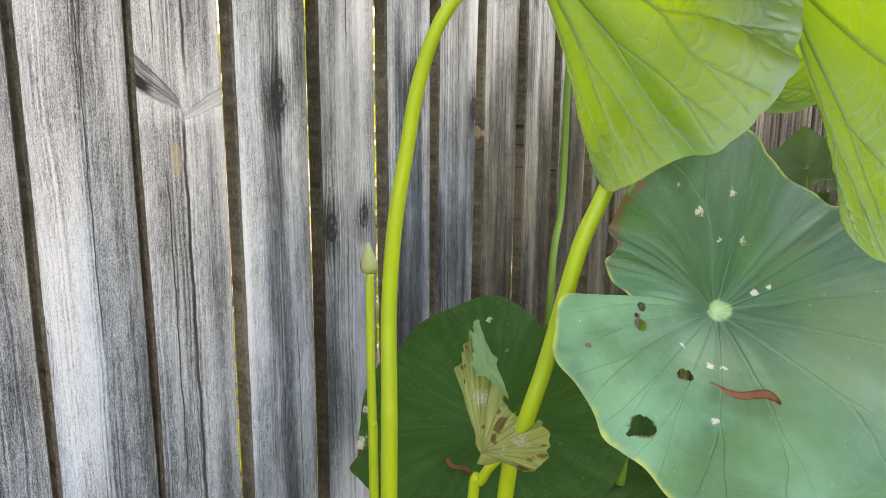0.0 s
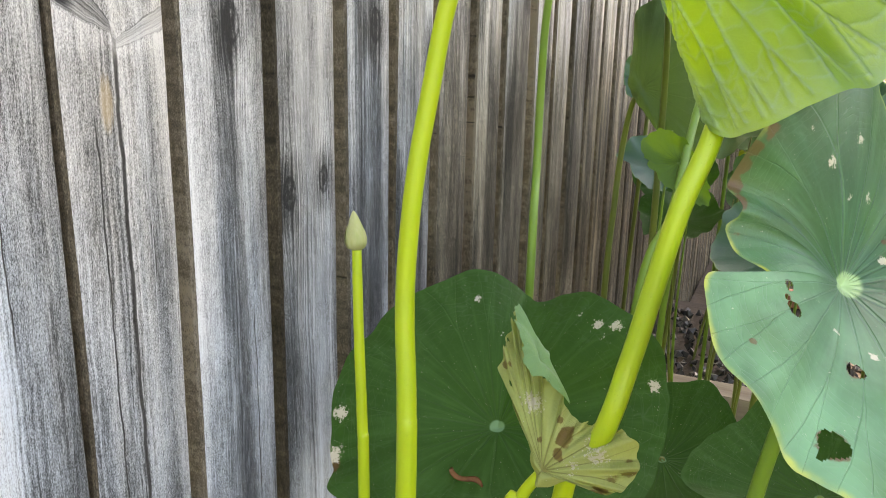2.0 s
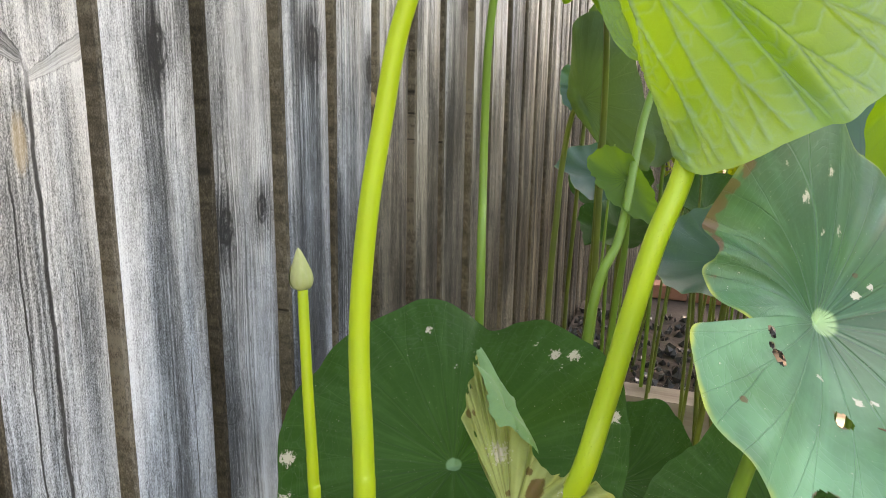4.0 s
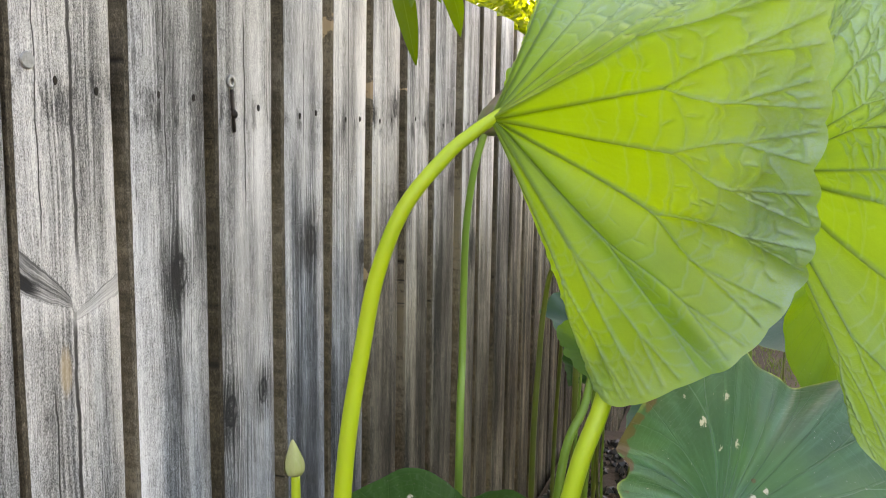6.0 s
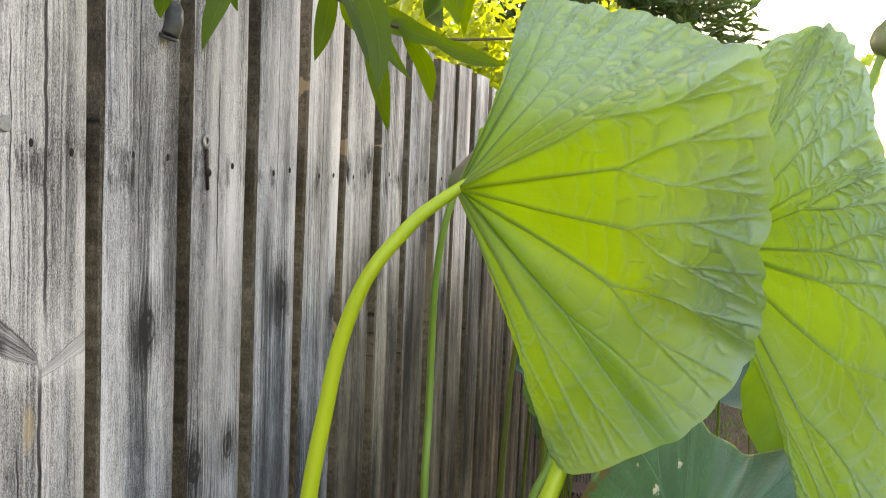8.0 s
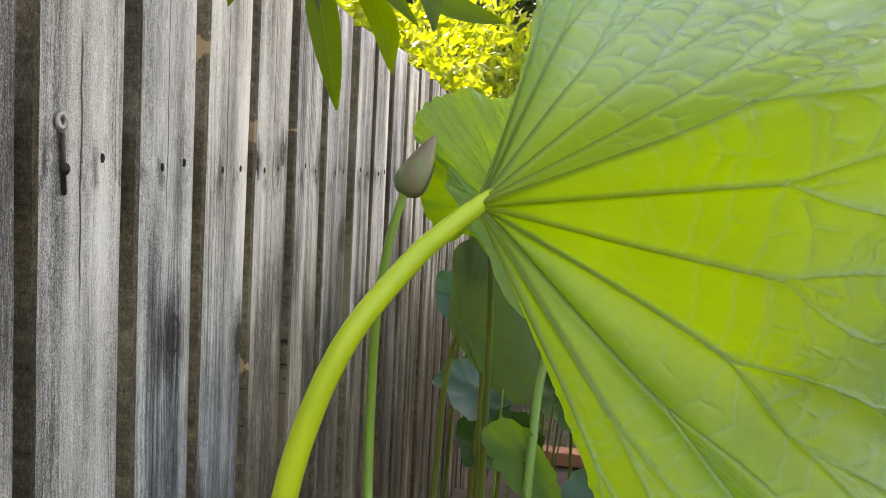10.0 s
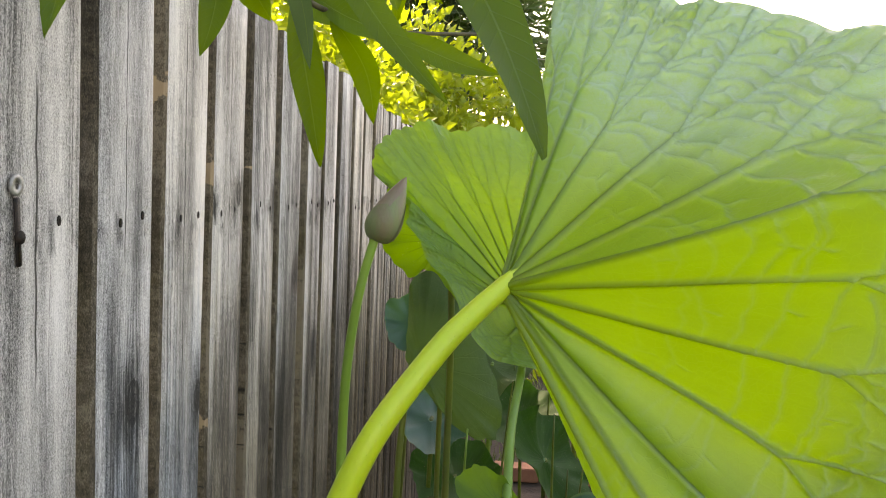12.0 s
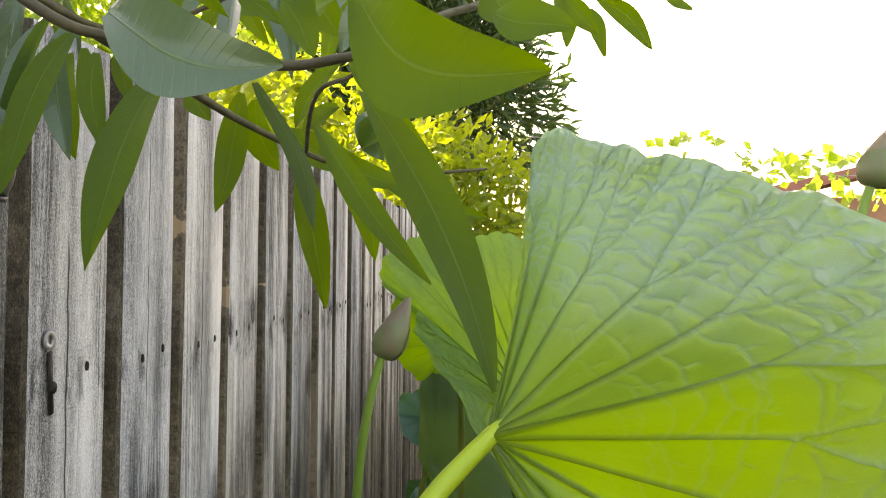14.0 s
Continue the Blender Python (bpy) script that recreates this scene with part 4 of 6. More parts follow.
for z0, z1 in ((1.385, 1.462), (0.36, 0.44)):
    bm = box(bmesh.new(), FX - THICK - 0.045, FX - THICK - 0.003, -2.2, 9.0, z0, z1, 0.003)
    part("rail", bm, M_RAIL, fence, "brown sawn timber rail", False)
for py in (-1.6, 0.95, 3.4, 5.9, 8.4):
    bm = box(bmesh.new(), FX - THICK - 0.15, FX - THICK - 0.05, py, py + 0.1, 0, 1.5, 0.004)
    part("post", bm, M_RAIL, fence, "", False)


def ring_mesh(bm, r0, r1, depth, seg=20):
    outer = [[], [], [], []]
    for i in range(seg):
        a = 2 * math.pi * i / seg
        for k, (r, x) in enumerate(((r1, 0), (r1, depth), (r0, depth), (r0, 0))):
            outer[k].append(bm.verts.new((x, r * math.cos(a), r * math.sin(a))))
    for k in range(4):
        for i in range(seg):
            j = (i + 1) % seg
            bm.faces.new((outer[k][i], outer[k][j], outer[(k + 1) % 4][j], outer[(k + 1) % 4][i]))
    return bm


# the metal plate and its washer on one board, and a flat disc on another
bracket = thing("fence_fastener", "small zinc ring and rusted strip fixed to a paling", "fastener")
bm = ring_mesh(bmesh.new(), 0.0028, 0.0062, 0.0016)
part("washer", bm, M_ZINC, bracket, "pale zinc ring")
bm = box(bmesh.new(), 0.0, 0.0014, -0.0024, 0.0024, -0.047, -0.007, 0.0005)
bmesh.ops.rotate(bm, verts=bm.verts, cent=(0, 0, 0), matrix=Matrix.Rotation(radians(4), 3, "X"))
part("strip", bm, M_NAIL, bracket, "dark rusted strip")
bm = bmesh.new()
bmesh.ops.create_uvsphere(bm, u_segments=12, v_segments=8, radius=0.0042)
bmesh.ops.scale(bm, vec=(0.6, 1, 1), verts=bm.verts)
bmesh.ops.translate(bm, vec=(0.0014, 0.003, -0.030), verts=bm.verts)
part("bolt_head", bm, M_NAIL, bracket)
bracket.location = (FX + 0.0020, 0.652, 1.4445)
bm = bmesh.new()
bmesh.ops.create_cone(bm, cap_ends=True, segments=18, radius1=0.0060, radius2=0.0052, depth=0.0012, matrix=Matrix.Rotation(radians(90), 4, "Y"))
disc = mesh_object("clout_disc", bm, M_ZINC, False)
disc.location = (FX + 0.0028, 0.4195, 1.4400)
tagged(disc, "flat pale metal disc nailed to a paling", "fastener")

# a short bent dark spout sticking out of a board
spout = thing("pipe_stub", "dark bent pipe stub poking out of a paling", "pipe")
bm = stem([(FX - 0.02, 0.594, 1.556), (FX + 0.004, 0.594, 1.555), (FX + 0.008, 0.593, 1.549), (FX + 0.009, 0.591, 1.540), (FX + 0.007, 0.588, 1.531)], (0.0082, 0.0076), 6, 14, 0)
part("bend", bm, M_HOOK, spout)
bm = ring_mesh(bmesh.new(), 0.0060, 0.0090, 0.003)
ob = part("lip", bm, M_HOOK, spout)
ob.matrix_basis = Matrix.Translation((FX + 0.0065, 0.5875, 1.531)) @ Matrix.Rotation(radians(112), 4, "Y")


# ---- lotus ----
def fan_leaf(label, me, stalk_pts, radii, blade_label, mat=M_LIME, stalk_mat=M_STALK):
    t = thing("lotus_leaf", label, "lotus leaf", "lotus leaves")
    me.materials.append(mat)
    blade = new("blade", me)
    blade.parent = t
    tagged(blade, blade_label)
    part("stalk", stem(stalk_pts, radii), stalk_mat, t)


def lotus(label, blade_bm, blade_mat, stalk_pts, radii, stalk_mat, blade_label="", group="lotus leaves"):
    t = thing("lotus_leaf", label, "lotus leaf", group)
    if blade_bm:
        part("blade", blade_bm, blade_mat, t, blade_label)
    if stalk_pts:
        part("stalk", stem(stalk_pts, radii), stalk_mat, t)
    return t


# folded lime leaf beside the fence
JA = (-0.2985, 0.576, 1.408)
rim = [(-0.269, 0.676, 1.574), (-0.231, 0.688, 1.572), (-0.193, 0.675, 1.563), (-0.153, 0.627, 1.543), (-0.122, 0.535, 1.512), (-0.098, 0.444, 1.485),
       (-0.086, 0.470, 1.435), (-0.085, 0.500, 1.386), (-0.082, 0.528, 1.340), (-0.086, 0.545, 1.305), (-0.112, 0.540, 1.262), (-0.148, 0.510, 1.243),
       (-0.201, 0.524, 1.219), (-0.212, 0.590, 1.262), (-0.232, 0.655, 1.36), (-0.250, 0.690, 1.47)]
fan_leaf("young lime-green lotus leaf folded like a fan",
      fan_mesh("blade", JA, rim, (0.1, -1, 0), (0.018, 0.051, 0.115, 0.188, 0.248, 0.304, 0.373, 0.455, 0.574, 0.658, 0.708, 0.738, 0.79, 0.85, 0.90, 0.955), 2, sleek=0.68, crest=0.14),
      [(-0.292, 0.583, 1.4135), (-0.2985, 0.5755, 1.408), (-0.311, 0.565, 1.397), (-0.326, 0.553, 1.381), (-0.352, 0.536, 1.343), (-0.370, 0.530, 1.295), (-0.380, 0.526, 1.240), (-0.388, 0.520, 1.180),
       (-0.392, 0.515, 1.100), (-0.386, 0.506, 1.020), (-0.384, 0.503, 0.948), (-0.386, 0.50, 0.5), (-0.39, 0.50, -0.02)], (0.0044, 0.0082),
      "lime underside with raised veins")

# second lime leaf, its stalk crossing behind the first
JB = (-0.113, 0.598, 1.374)
rim = [(-0.094, 0.582, 1.504), (-0.056, 0.592, 1.528), (-0.039, 0.586, 1.521), (-0.027, 0.574, 1.495), (-0.017, 0.558, 1.447), (-0.009, 0.550, 1.421), (0.001, 0.530, 1.390), (0.019, 0.510, 1.338), (0.030, 0.545, 1.250), (0.004, 0.545, 1.195), (-0.032, 0.555, 1.192), (-0.058, 0.585, 1.262), (-0.072, 0.645, 1.340), (-0.085, 0.650, 1.450)]
fan_leaf("lime-green lotus leaf half folded behind another",
      fan_mesh("blade", JB, rim, (0.1, -1, 0), tuple((k + 0.25 * math.sin(k * 2.3)) / 14 for k in range(14)), 5, sleek=0.70, crest=0.18),
      [JB, (-0.143, 0.596, 1.350), (-0.165, 0.590, 1.330), (-0.178, 0.582, 1.310), (-0.191, 0.568, 1.283), (-0.199, 0.554, 1.256), (-0.203, 0.542, 1.228), (-0.207, 0.533, 1.208), (-0.216, 0.524, 1.178), (-0.226, 0.518, 1.130), (-0.236, 0.511, 1.080),
       (-0.247, 0.503, 1.032), (-0.280, 0.533, 0.950), (-0.33, 0.56, 0.5), (-0.34, 0.56, -0.02)], (0.0055, 0.0072), "pale lime underside with raised veins", M_LIME_PALE)

# blue-green leaf with holes
JC = (-0.126, 0.563, 1.129)
rim = [(-0.128, 0.600, 1.268), (-0.113, 0.640, 1.240), (-0.098, 0.672, 1.212), (-0.072, 0.690, 1.2015), (-0.045, 0.692, 1.208), (-0.020, 0.695, 1.196), (0.015, 0.690, 1.172), (0.045, 0.640, 1.13), (0.045, 0.540, 1.085),
       (0.010, 0.440, 1.055), (-0.050, 0.395, 1.052), (-0.100, 0.404, 1.063), (-0.130, 0.405, 1.083), (-0.150, 0.408, 1.100), (-0.172, 0.404, 1.125), (-0.186, 0.420, 1.146), (-0.187, 0.448, 1.163),
       (-0.164, 0.488, 1.146), (-0.178, 0.500, 1.160), (-0.189, 0.507, 1.172), (-0.182, 0.510, 1.180), (-0.189, 0.514, 1.190), (-0.187, 0.515, 1.206), (-0.172, 0.525, 1.230)]
marks = [(-0.126, 0.426, 1.091, 0.0080, "hole"), (-0.118, 0.476, 1.111, 0.0052, "hole"), (-0.150, 0.477, 1.139, 0.0042, "hole"), (-0.155, 0.480, 1.142, 0.0032, "hole"), (-0.1535, 0.487, 1.148, 0.0030, "hole"),
         (-0.186, 0.512, 1.184, 0.0060, "brown"), (-0.188, 0.514, 1.194, 0.0065, "brown"), (-0.186, 0.515, 1.205, 0.0065, "brown"), (-0.181, 0.517, 1.215, 0.006, "brown"), (-0.174, 0.520, 1.224, 0.006, "brown"), (-0.183, 0.505, 1.168, 0.004, "brown"),
         (-0.148, 0.545, 1.230, 0.0045, "brown"), (-0.150, 0.541, 1.226, 0.0035, "pale"), (-0.143, 0.552, 1.236, 0.0035, "pale"), (-0.1235, 0.582, 1.216, 0.0042, "pale"), (-0.138, 0.552, 1.2055, 0.0042, "pale"),
         (-0.125, 0.566, 1.184, 0.0030, "pale"), (-0.1118, 0.588, 1.181, 0.0055, "pale"), (-0.109, 0.590, 1.179, 0.0028, "brown"), (-0.103, 0.590, 1.155, 0.0028, "brown"), (-0.103, 0.583, 1.1435, 0.0036, "pale"), (-0.0955, 0.590, 1.148, 0.0025, "pale"),
         (-0.108, 0.4985, 1.112, 0.0030, "pale"), (-0.100, 0.502, 1.112, 0.0028, "pale"), (-0.0913, 0.4578, 1.092, 0.0032, "pale"), (-0.128, 0.498, 1.122, 0.0025, "pale"), (-0.165, 0.430, 1.135, 0.003, "brown")]
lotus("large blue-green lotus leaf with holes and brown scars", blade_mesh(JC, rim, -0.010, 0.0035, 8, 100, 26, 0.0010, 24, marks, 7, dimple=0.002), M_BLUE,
      [(-0.126, 0.565, 1.126), (-0.130, 0.60, 1.08), (-0.15, 0.63, 0.98), (-0.17, 0.65, 0.8), (-0.2, 0.68, 0.4), (-0.2, 0.7, -0.02)], (0.005, 0.007), M_STALK_G, "wax-coated blue-green upper side, sky sheen painted on one side, yellowed rim")

# dark leaf low beside the fence
JD = (-0.384, 0.695, 0.914)
rim = [(-0.450, 0.768, 1.040), (-0.405, 0.790, 1.028), (-0.376, 0.785, 1.012), (-0.335, 0.775, 1.035), (-0.282, 0.748, 1.030), (-0.245, 0.748, 0.990), (-0.236, 0.725, 0.950), (-0.236, 0.675, 0.905),
       (-0.275, 0.610, 0.878), (-0.34, 0.585, 0.868), (-0.42, 0.570, 0.868), (-0.490, 0.580, 0.876), (-0.514, 0.609, 0.892), (-0.535, 0.650, 0.935), (-0.535, 0.685, 0.965), (-0.510, 0.720, 1.003)]
marks = [(-0.308, 0.738, 1.018, 0.0058, "pale"), (-0.290, 0.738, 1.019, 0.0056, "pale"), (-0.300, 0.735, 1.006, 0.0055, "pale"), (-0.328, 0.745, 0.999, 0.0060, "pale"), (-0.326, 0.75, 1.018, 0.0042, "pale"), (-0.446, 0.742, 0.996, 0.004, "pale"), (-0.436, 0.740, 0.984, 0.003, "pale"), (-0.245, 0.722, 0.955, 0.003, "pale"), (-0.252, 0.728, 0.948, 0.0025, "pale"),
         (-0.435, 0.742, 0.992, 0.009, "brown"), (-0.442, 0.744, 1.000, 0.008, "pale"), (-0.515, 0.615, 0.895, 0.010, "pale"), (-0.522, 0.640, 0.925, 0.008, "pale"), (-0.513, 0.605, 0.890, 0.010, "brown"),
         (-0.43, 0.75, 1.02, 0.004, "pale"), (-0.40, 0.74, 0.99, 0.003, "pale"), (-0.43, 0.72, 0.965, 0.003, "pale"), (-0.365, 0.745, 0.985, 0.005, "pale"), (-0.25, 0.735, 0.97, 0.006, "pale"), (-0.35, 0.65, 0.905, 0.003, "pale")]
lotus("broad dark green lotus leaf with pale chewed marks", blade_mesh(JD, rim, -0.014, 0.003, 7, 52, 16, 0.0008, 22, marks, 11, dimple=0.002), M_DARK,
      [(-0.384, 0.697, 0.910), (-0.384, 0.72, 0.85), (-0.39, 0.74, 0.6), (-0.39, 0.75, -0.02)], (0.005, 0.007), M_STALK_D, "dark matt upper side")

# curled leaf, half withered
t = thing("withered_lotus_leaf", "curled half-withered lotus leaf, yellow and brown", "lotus leaf", "lotus leaves")
JE = (-0.284, 0.501, 0.998)
rim = [(-0.322, 0.550, 1.091), (-0.323, 0.540, 1.082), (-0.324, 0.530, 1.069), (-0.322, 0.520, 1.052), (-0.309, 0.515, 1.032), (-0.295, 0.508, 1.009), (-0.287, 0.500, 0.986), (-0.265, 0.501, 0.996), (-0.245, 0.498, 0.994), (-0.232, 0.497, 0.999), (-0.223, 0.497, 1.014), (-0.226, 0.501, 1.025), (-0.235, 0.504, 1.038), (-0.252, 0.507, 1.036), (-0.269, 0.515, 1.033), (-0.281, 0.527, 1.043), (-0.298, 0.536, 1.050), (-0.312, 0.544, 1.070)]
marks = [(-0.272, 0.506, 1.024, 0.008, "brown"), (-0.274, 0.502, 1.012, 0.005, "brown"), (-0.237, 0.500, 1.004, 0.007, "brown"), (-0.246, 0.498, 0.996, 0.006, "brown"), (-0.319, 0.526, 1.056, 0.004, "brown"),
         (-0.249, 0.502, 1.020, 0.009, "pale"), (-0.262, 0.503, 1.006, 0.008, "pale"), (-0.300, 0.520, 1.035, 0.008, "pale"), (-0.233, 0.499, 1.001, 0.0045, "hole"), (-0.322, 0.522, 1.050, 0.003, "hole"), (-0.228, 0.499, 1.015, 0.006, "brown"), (-0.240, 0.503, 1.037, 0.0035, "hole"), (-0.226, 0.500, 1.008, 0.0030, "hole"), (-0.256, 0.507, 1.036, 0.0028, "hole"), (-0.324, 0.532, 1.070, 0.0030, "hole"), (-0.324, 0.542, 1.083, 0.0028, "hole"),
         (-0.315, 0.520, 1.045, 0.0030, "hole"), (-0.302, 0.512, 1.022, 0.0030, "hole"), (-0.250, 0.499, 0.996, 0.0028, "hole"), (-0.268, 0.505, 1.016, 0.006, "brown"), (-0.290, 0.510, 1.015, 0.003, "brown"), (-0.278, 0.514, 1.030, 0.003, "brown"), (-0.240, 0.500, 1.010, 0.004, "pale")]
part("blade", blade_mesh(JE, rim, 0.004, 0.0045, 17, 40, 14, 0.003, 14, marks, 3), M_WITHER, t, "yellowed inside with brown torn edges")
part("rolled_edge", blade_mesh((-0.297, 0.525, 1.063), [(-0.322, 0.548, 1.092), (-0.313, 0.542, 1.083), (-0.300, 0.538, 1.069), (-0.289, 0.533, 1.053), (-0.276, 0.525, 1.037), (-0.280, 0.517, 1.047), (-0.289, 0.513, 1.056), (-0.300, 0.513, 1.061), (-0.310, 0.522, 1.076), (-0.319, 0.537, 1.085)], -0.004, 0.0008, 5, 16, 10, 0, 14, [(-0.335, 0.56, 1.05, 0.004, "brown")], 4), M_ROLL, t, "bluish green rolled outside")
part("stalk", stem([(-0.295, 0.551, 0.972), (-0.312, 0.545, 0.945), (-0.322, 0.545, 0.90), (-0.33, 0.55, 0.5), (-0.33, 0.55, -0.02)], (0.0042, 0.006)), M_STALK, t)


def bud(label, base, tip, width, stalk_pts, radii, mat, pale, smat):
    """A closed bud: a pointed heart wrapped in four sepals."""
    t = thing("lotus_bud", label, "lotus bud", "lotus buds")
    b, e = Vector(base), Vector(tip)
    axis = e - b
    ln = axis.length
    q = axis.to_track_quat("Z", "Y").to_matrix().to_4x4()
    place = Matrix.Translation(b) @ q

    def radius(f):
        return width / 2 * (math.sin(math.pi * min(1, f ** 0.62)) ** 0.75) * (1 - 0.25 * f) + 0.0006

    bm = bmesh.new()
    rings = []
    for i in range(15):
        f = i / 14
        rings.append([bm.verts.new(place @ Vector((radius(f) * 0.95 * (1 + 0.05 * math.cos(5 * a)) * math.cos(a), radius(f) * 0.95 * (1 + 0.05 * math.cos(5 * a)) * math.sin(a), f * ln))) for a in (2 * math.pi * k / 20 for k in range(20))])
    for a, c in zip(rings, rings[1:]):
        for k in range(20):
            bm.faces.new((a[k], a[(k + 1) % 20], c[(k + 1) % 20], c[k]))
    part("heart", bm, pale, t, "paler inner petals")
    for s in range(5):
        bm = bmesh.new()
        hgt = (0.80, 0.55, 0.72, 0.45, 0.90)[s]
        a0 = s * 2.51
        rows = []
        for i in range(11):
            f = i / 10
            half = 1.05 * (math.sin(math.pi * (0.12 + 0.88 * f)) ** 0.6) * (1 if f < 0.99 else 0)
            g = f * hgt
            lift = 1.03 + 0.055 * (s % 3)
            rows.append([bm.verts.new(place @ Vector((radius(g) * lift * math.cos(a0 + h * half), radius(g) * lift * math.sin(a0 + h * half), g * ln - 0.001))) for h in (-1, -0.6, -0.2, 0.2, 0.6, 1)])
        for a, c in zip(rows, rows[1:]):
            for k in range(5):
                bm.faces.new((a[k], a[k + 1], c[k + 1], c[k]))
        bmesh.ops.remove_doubles(bm, verts=bm.verts, dist=1e-5)
        part("sepal", bm, mat, t)
    part("stalk", stem(stalk_pts, radii), smat, t)


bud("large greyish green lotus bud on a tall stalk", (-0.414, 0.942, 1.4025), (-0.388, 0.954, 1.4625), 0.0315,
    [(-0.413, 0.941, 1.405), (-0.425, 0.937, 1.357), (-0.436, 0.944, 1.284), (-0.440, 0.953, 1.20), (-0.436, 0.94, 1.12), (-0.420, 0.885, 1.02), (-0.41, 0.85, 0.6), (-0.41, 0.85, -0.02)], (0.0042, 0.0052), M_BUD, M_BUD_TIP, M_STALK_G)
bud("small pale green pointed lotus bud", (-0.470, 0.583, 1.1035), (-0.4745, 0.586, 1.1345), 0.0165,
    [(-0.470, 0.583, 1.105), (-0.4635, 0.575, 1.037), (-0.457, 0.568, 0.96), (-0.455, 0.567, 0.89), (-0.45, 0.56, 0.4), (-0.45, 0.56, -0.02)], (0.0040, 0.0056), M_BUD_PALE, M_BUD_PALE, M_STALK)
bud("dull green lotus bud standing above the leaves", (0.056, 0.985, 1.572), (0.080, 0.985, 1.635), 0.038,
    [(0.056, 0.985, 1.574), (0.045, 0.985, 1.535), (0.03, 0.985, 1.45), (0.02, 0.99, 1.2), (0.02, 1.0, -0.02)], (0.0045, 0.006), M_BUD, M_BUD_TIP, M_STALK_G)

# glowing leaf behind the blue-green one
rim = [(-0.070, 0.845, 1.255), (-0.074, 0.832, 1.212), (-0.056, 0.822, 1.165), (-0.030, 0.816, 1.132), (0.03, 0.82, 1.115), (0.09, 0.84, 1.14), (0.13, 0.88, 1.25), (0.12, 0.93, 1.37), (0.05, 0.95, 1.44), (-0.04, 0.94, 1.44), (-0.10, 0.92, 1.37), (-0.115, 0.88, 1.30)]
lotus("lime-green lotus leaf glowing behind a blue-green one", blade_mesh((0.01, 0.885, 1.31), rim, -0.012, 0.004, 7, 26, 12, 0.001, 20, (), 43), M_LIME_FAR,
      [(0.01, 0.887, 1.31), (0.0, 0.93, 1.22), (-0.02, 0.96, 0.9), (-0.02, 0.98, -0.02)], (0.0045, 0.006), M_STALK_G)

# bright ragged leaf further along
JF = (-0.262, 1.170, 1.312)
rim = [(-0.440, 1.195, 1.518), (-0.455, 1.180, 1.490), (-0.447, 1.175, 1.462), (-0.408, 1.165, 1.440), (-0.405, 1.150, 1.412), (-0.384, 1.140, 1.380), (-0.350, 1.120, 1.345), (-0.325, 1.11, 1.285), (-0.275, 1.09, 1.265),
       (-0.20, 1.10, 1.25), (-0.13, 1.13, 1.29), (-0.10, 1.17, 1.37), (-0.14, 1.21, 1.48), (-0.22, 1.225, 1.535), (-0.269, 1.225, 1.533), (-0.313, 1.220, 1.536), (-0.354, 1.215, 1.527), (-0.389, 1.215, 1.536), (-0.416, 1.208, 1.531)]
fan_leaf("bright backlit lotus leaf with a ragged brown edge",
      fan_mesh("blade", JF, rim, (0, -1, 0), tuple((k + 0.25 * math.sin(k * 1.9)) / 18 for k in range(18)), 13, 90, 22, 0.0045, 9, puff=0.0010),
      [JF, (-0.268, 1.12, 1.25), (-0.278, 1.07, 1.19), (-0.283, 0.97, 1.08), (-0.303, 0.905, 0.975), (-0.32, 0.88, 0.5), (-0.32, 0.88, -0.02)], (0.0045, 0.006), "lime underside with dark veins", M_RAGGED, M_STALK_G)
rim = [(-0.441, 1.26, 1.456), (-0.455, 1.253, 1.415), (-0.450, 1.250, 1.378), (-0.415, 1.250, 1.338), (-0.385, 1.250, 1.350), (-0.34, 1.255, 1.30), (-0.30, 1.26, 1.33), (-0.32, 1.27, 1.42), (-0.38, 1.27, 1.47)]
lotus("lotus leaf glowing pale green in the sun", blade_mesh((-0.37, 1.255, 1.39), rim, -0.01, 0.004, 7, 20, 10, 0, 20, (), 17), M_LIME_FAR,
      [(-0.37, 1.257, 1.39), (-0.36, 1.30, 1.3), (-0.36, 1.34, 1.0), (-0.36, 1.36, -0.02)], (0.004, 0.006), M_STALK_D)
# drooping shaded leaf
rim = [(-0.425, 1.402, 1.318), (-0.385, 1.410, 1.330), (-0.345, 1.410, 1.292), (-0.308, 1.402, 1.210), (-0.283, 1.385, 1.128), (-0.298, 1.375, 1.090), (-0.345, 1.375, 1.102), (-0.391, 1.38, 1.150), (-0.428, 1.395, 1.195), (-0.430, 1.41, 1.26)]
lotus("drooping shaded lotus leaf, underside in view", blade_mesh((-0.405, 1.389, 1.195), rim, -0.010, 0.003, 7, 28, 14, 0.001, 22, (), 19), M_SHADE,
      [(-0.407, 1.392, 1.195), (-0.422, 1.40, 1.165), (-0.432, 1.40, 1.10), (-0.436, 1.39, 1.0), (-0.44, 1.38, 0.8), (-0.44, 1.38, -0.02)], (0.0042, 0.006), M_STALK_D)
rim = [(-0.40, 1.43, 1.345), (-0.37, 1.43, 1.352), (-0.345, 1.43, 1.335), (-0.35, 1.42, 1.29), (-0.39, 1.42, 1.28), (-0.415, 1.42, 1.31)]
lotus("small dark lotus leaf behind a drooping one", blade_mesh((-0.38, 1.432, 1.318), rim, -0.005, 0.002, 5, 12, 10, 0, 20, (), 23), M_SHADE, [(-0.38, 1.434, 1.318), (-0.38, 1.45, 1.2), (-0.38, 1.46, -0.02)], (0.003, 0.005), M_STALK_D)
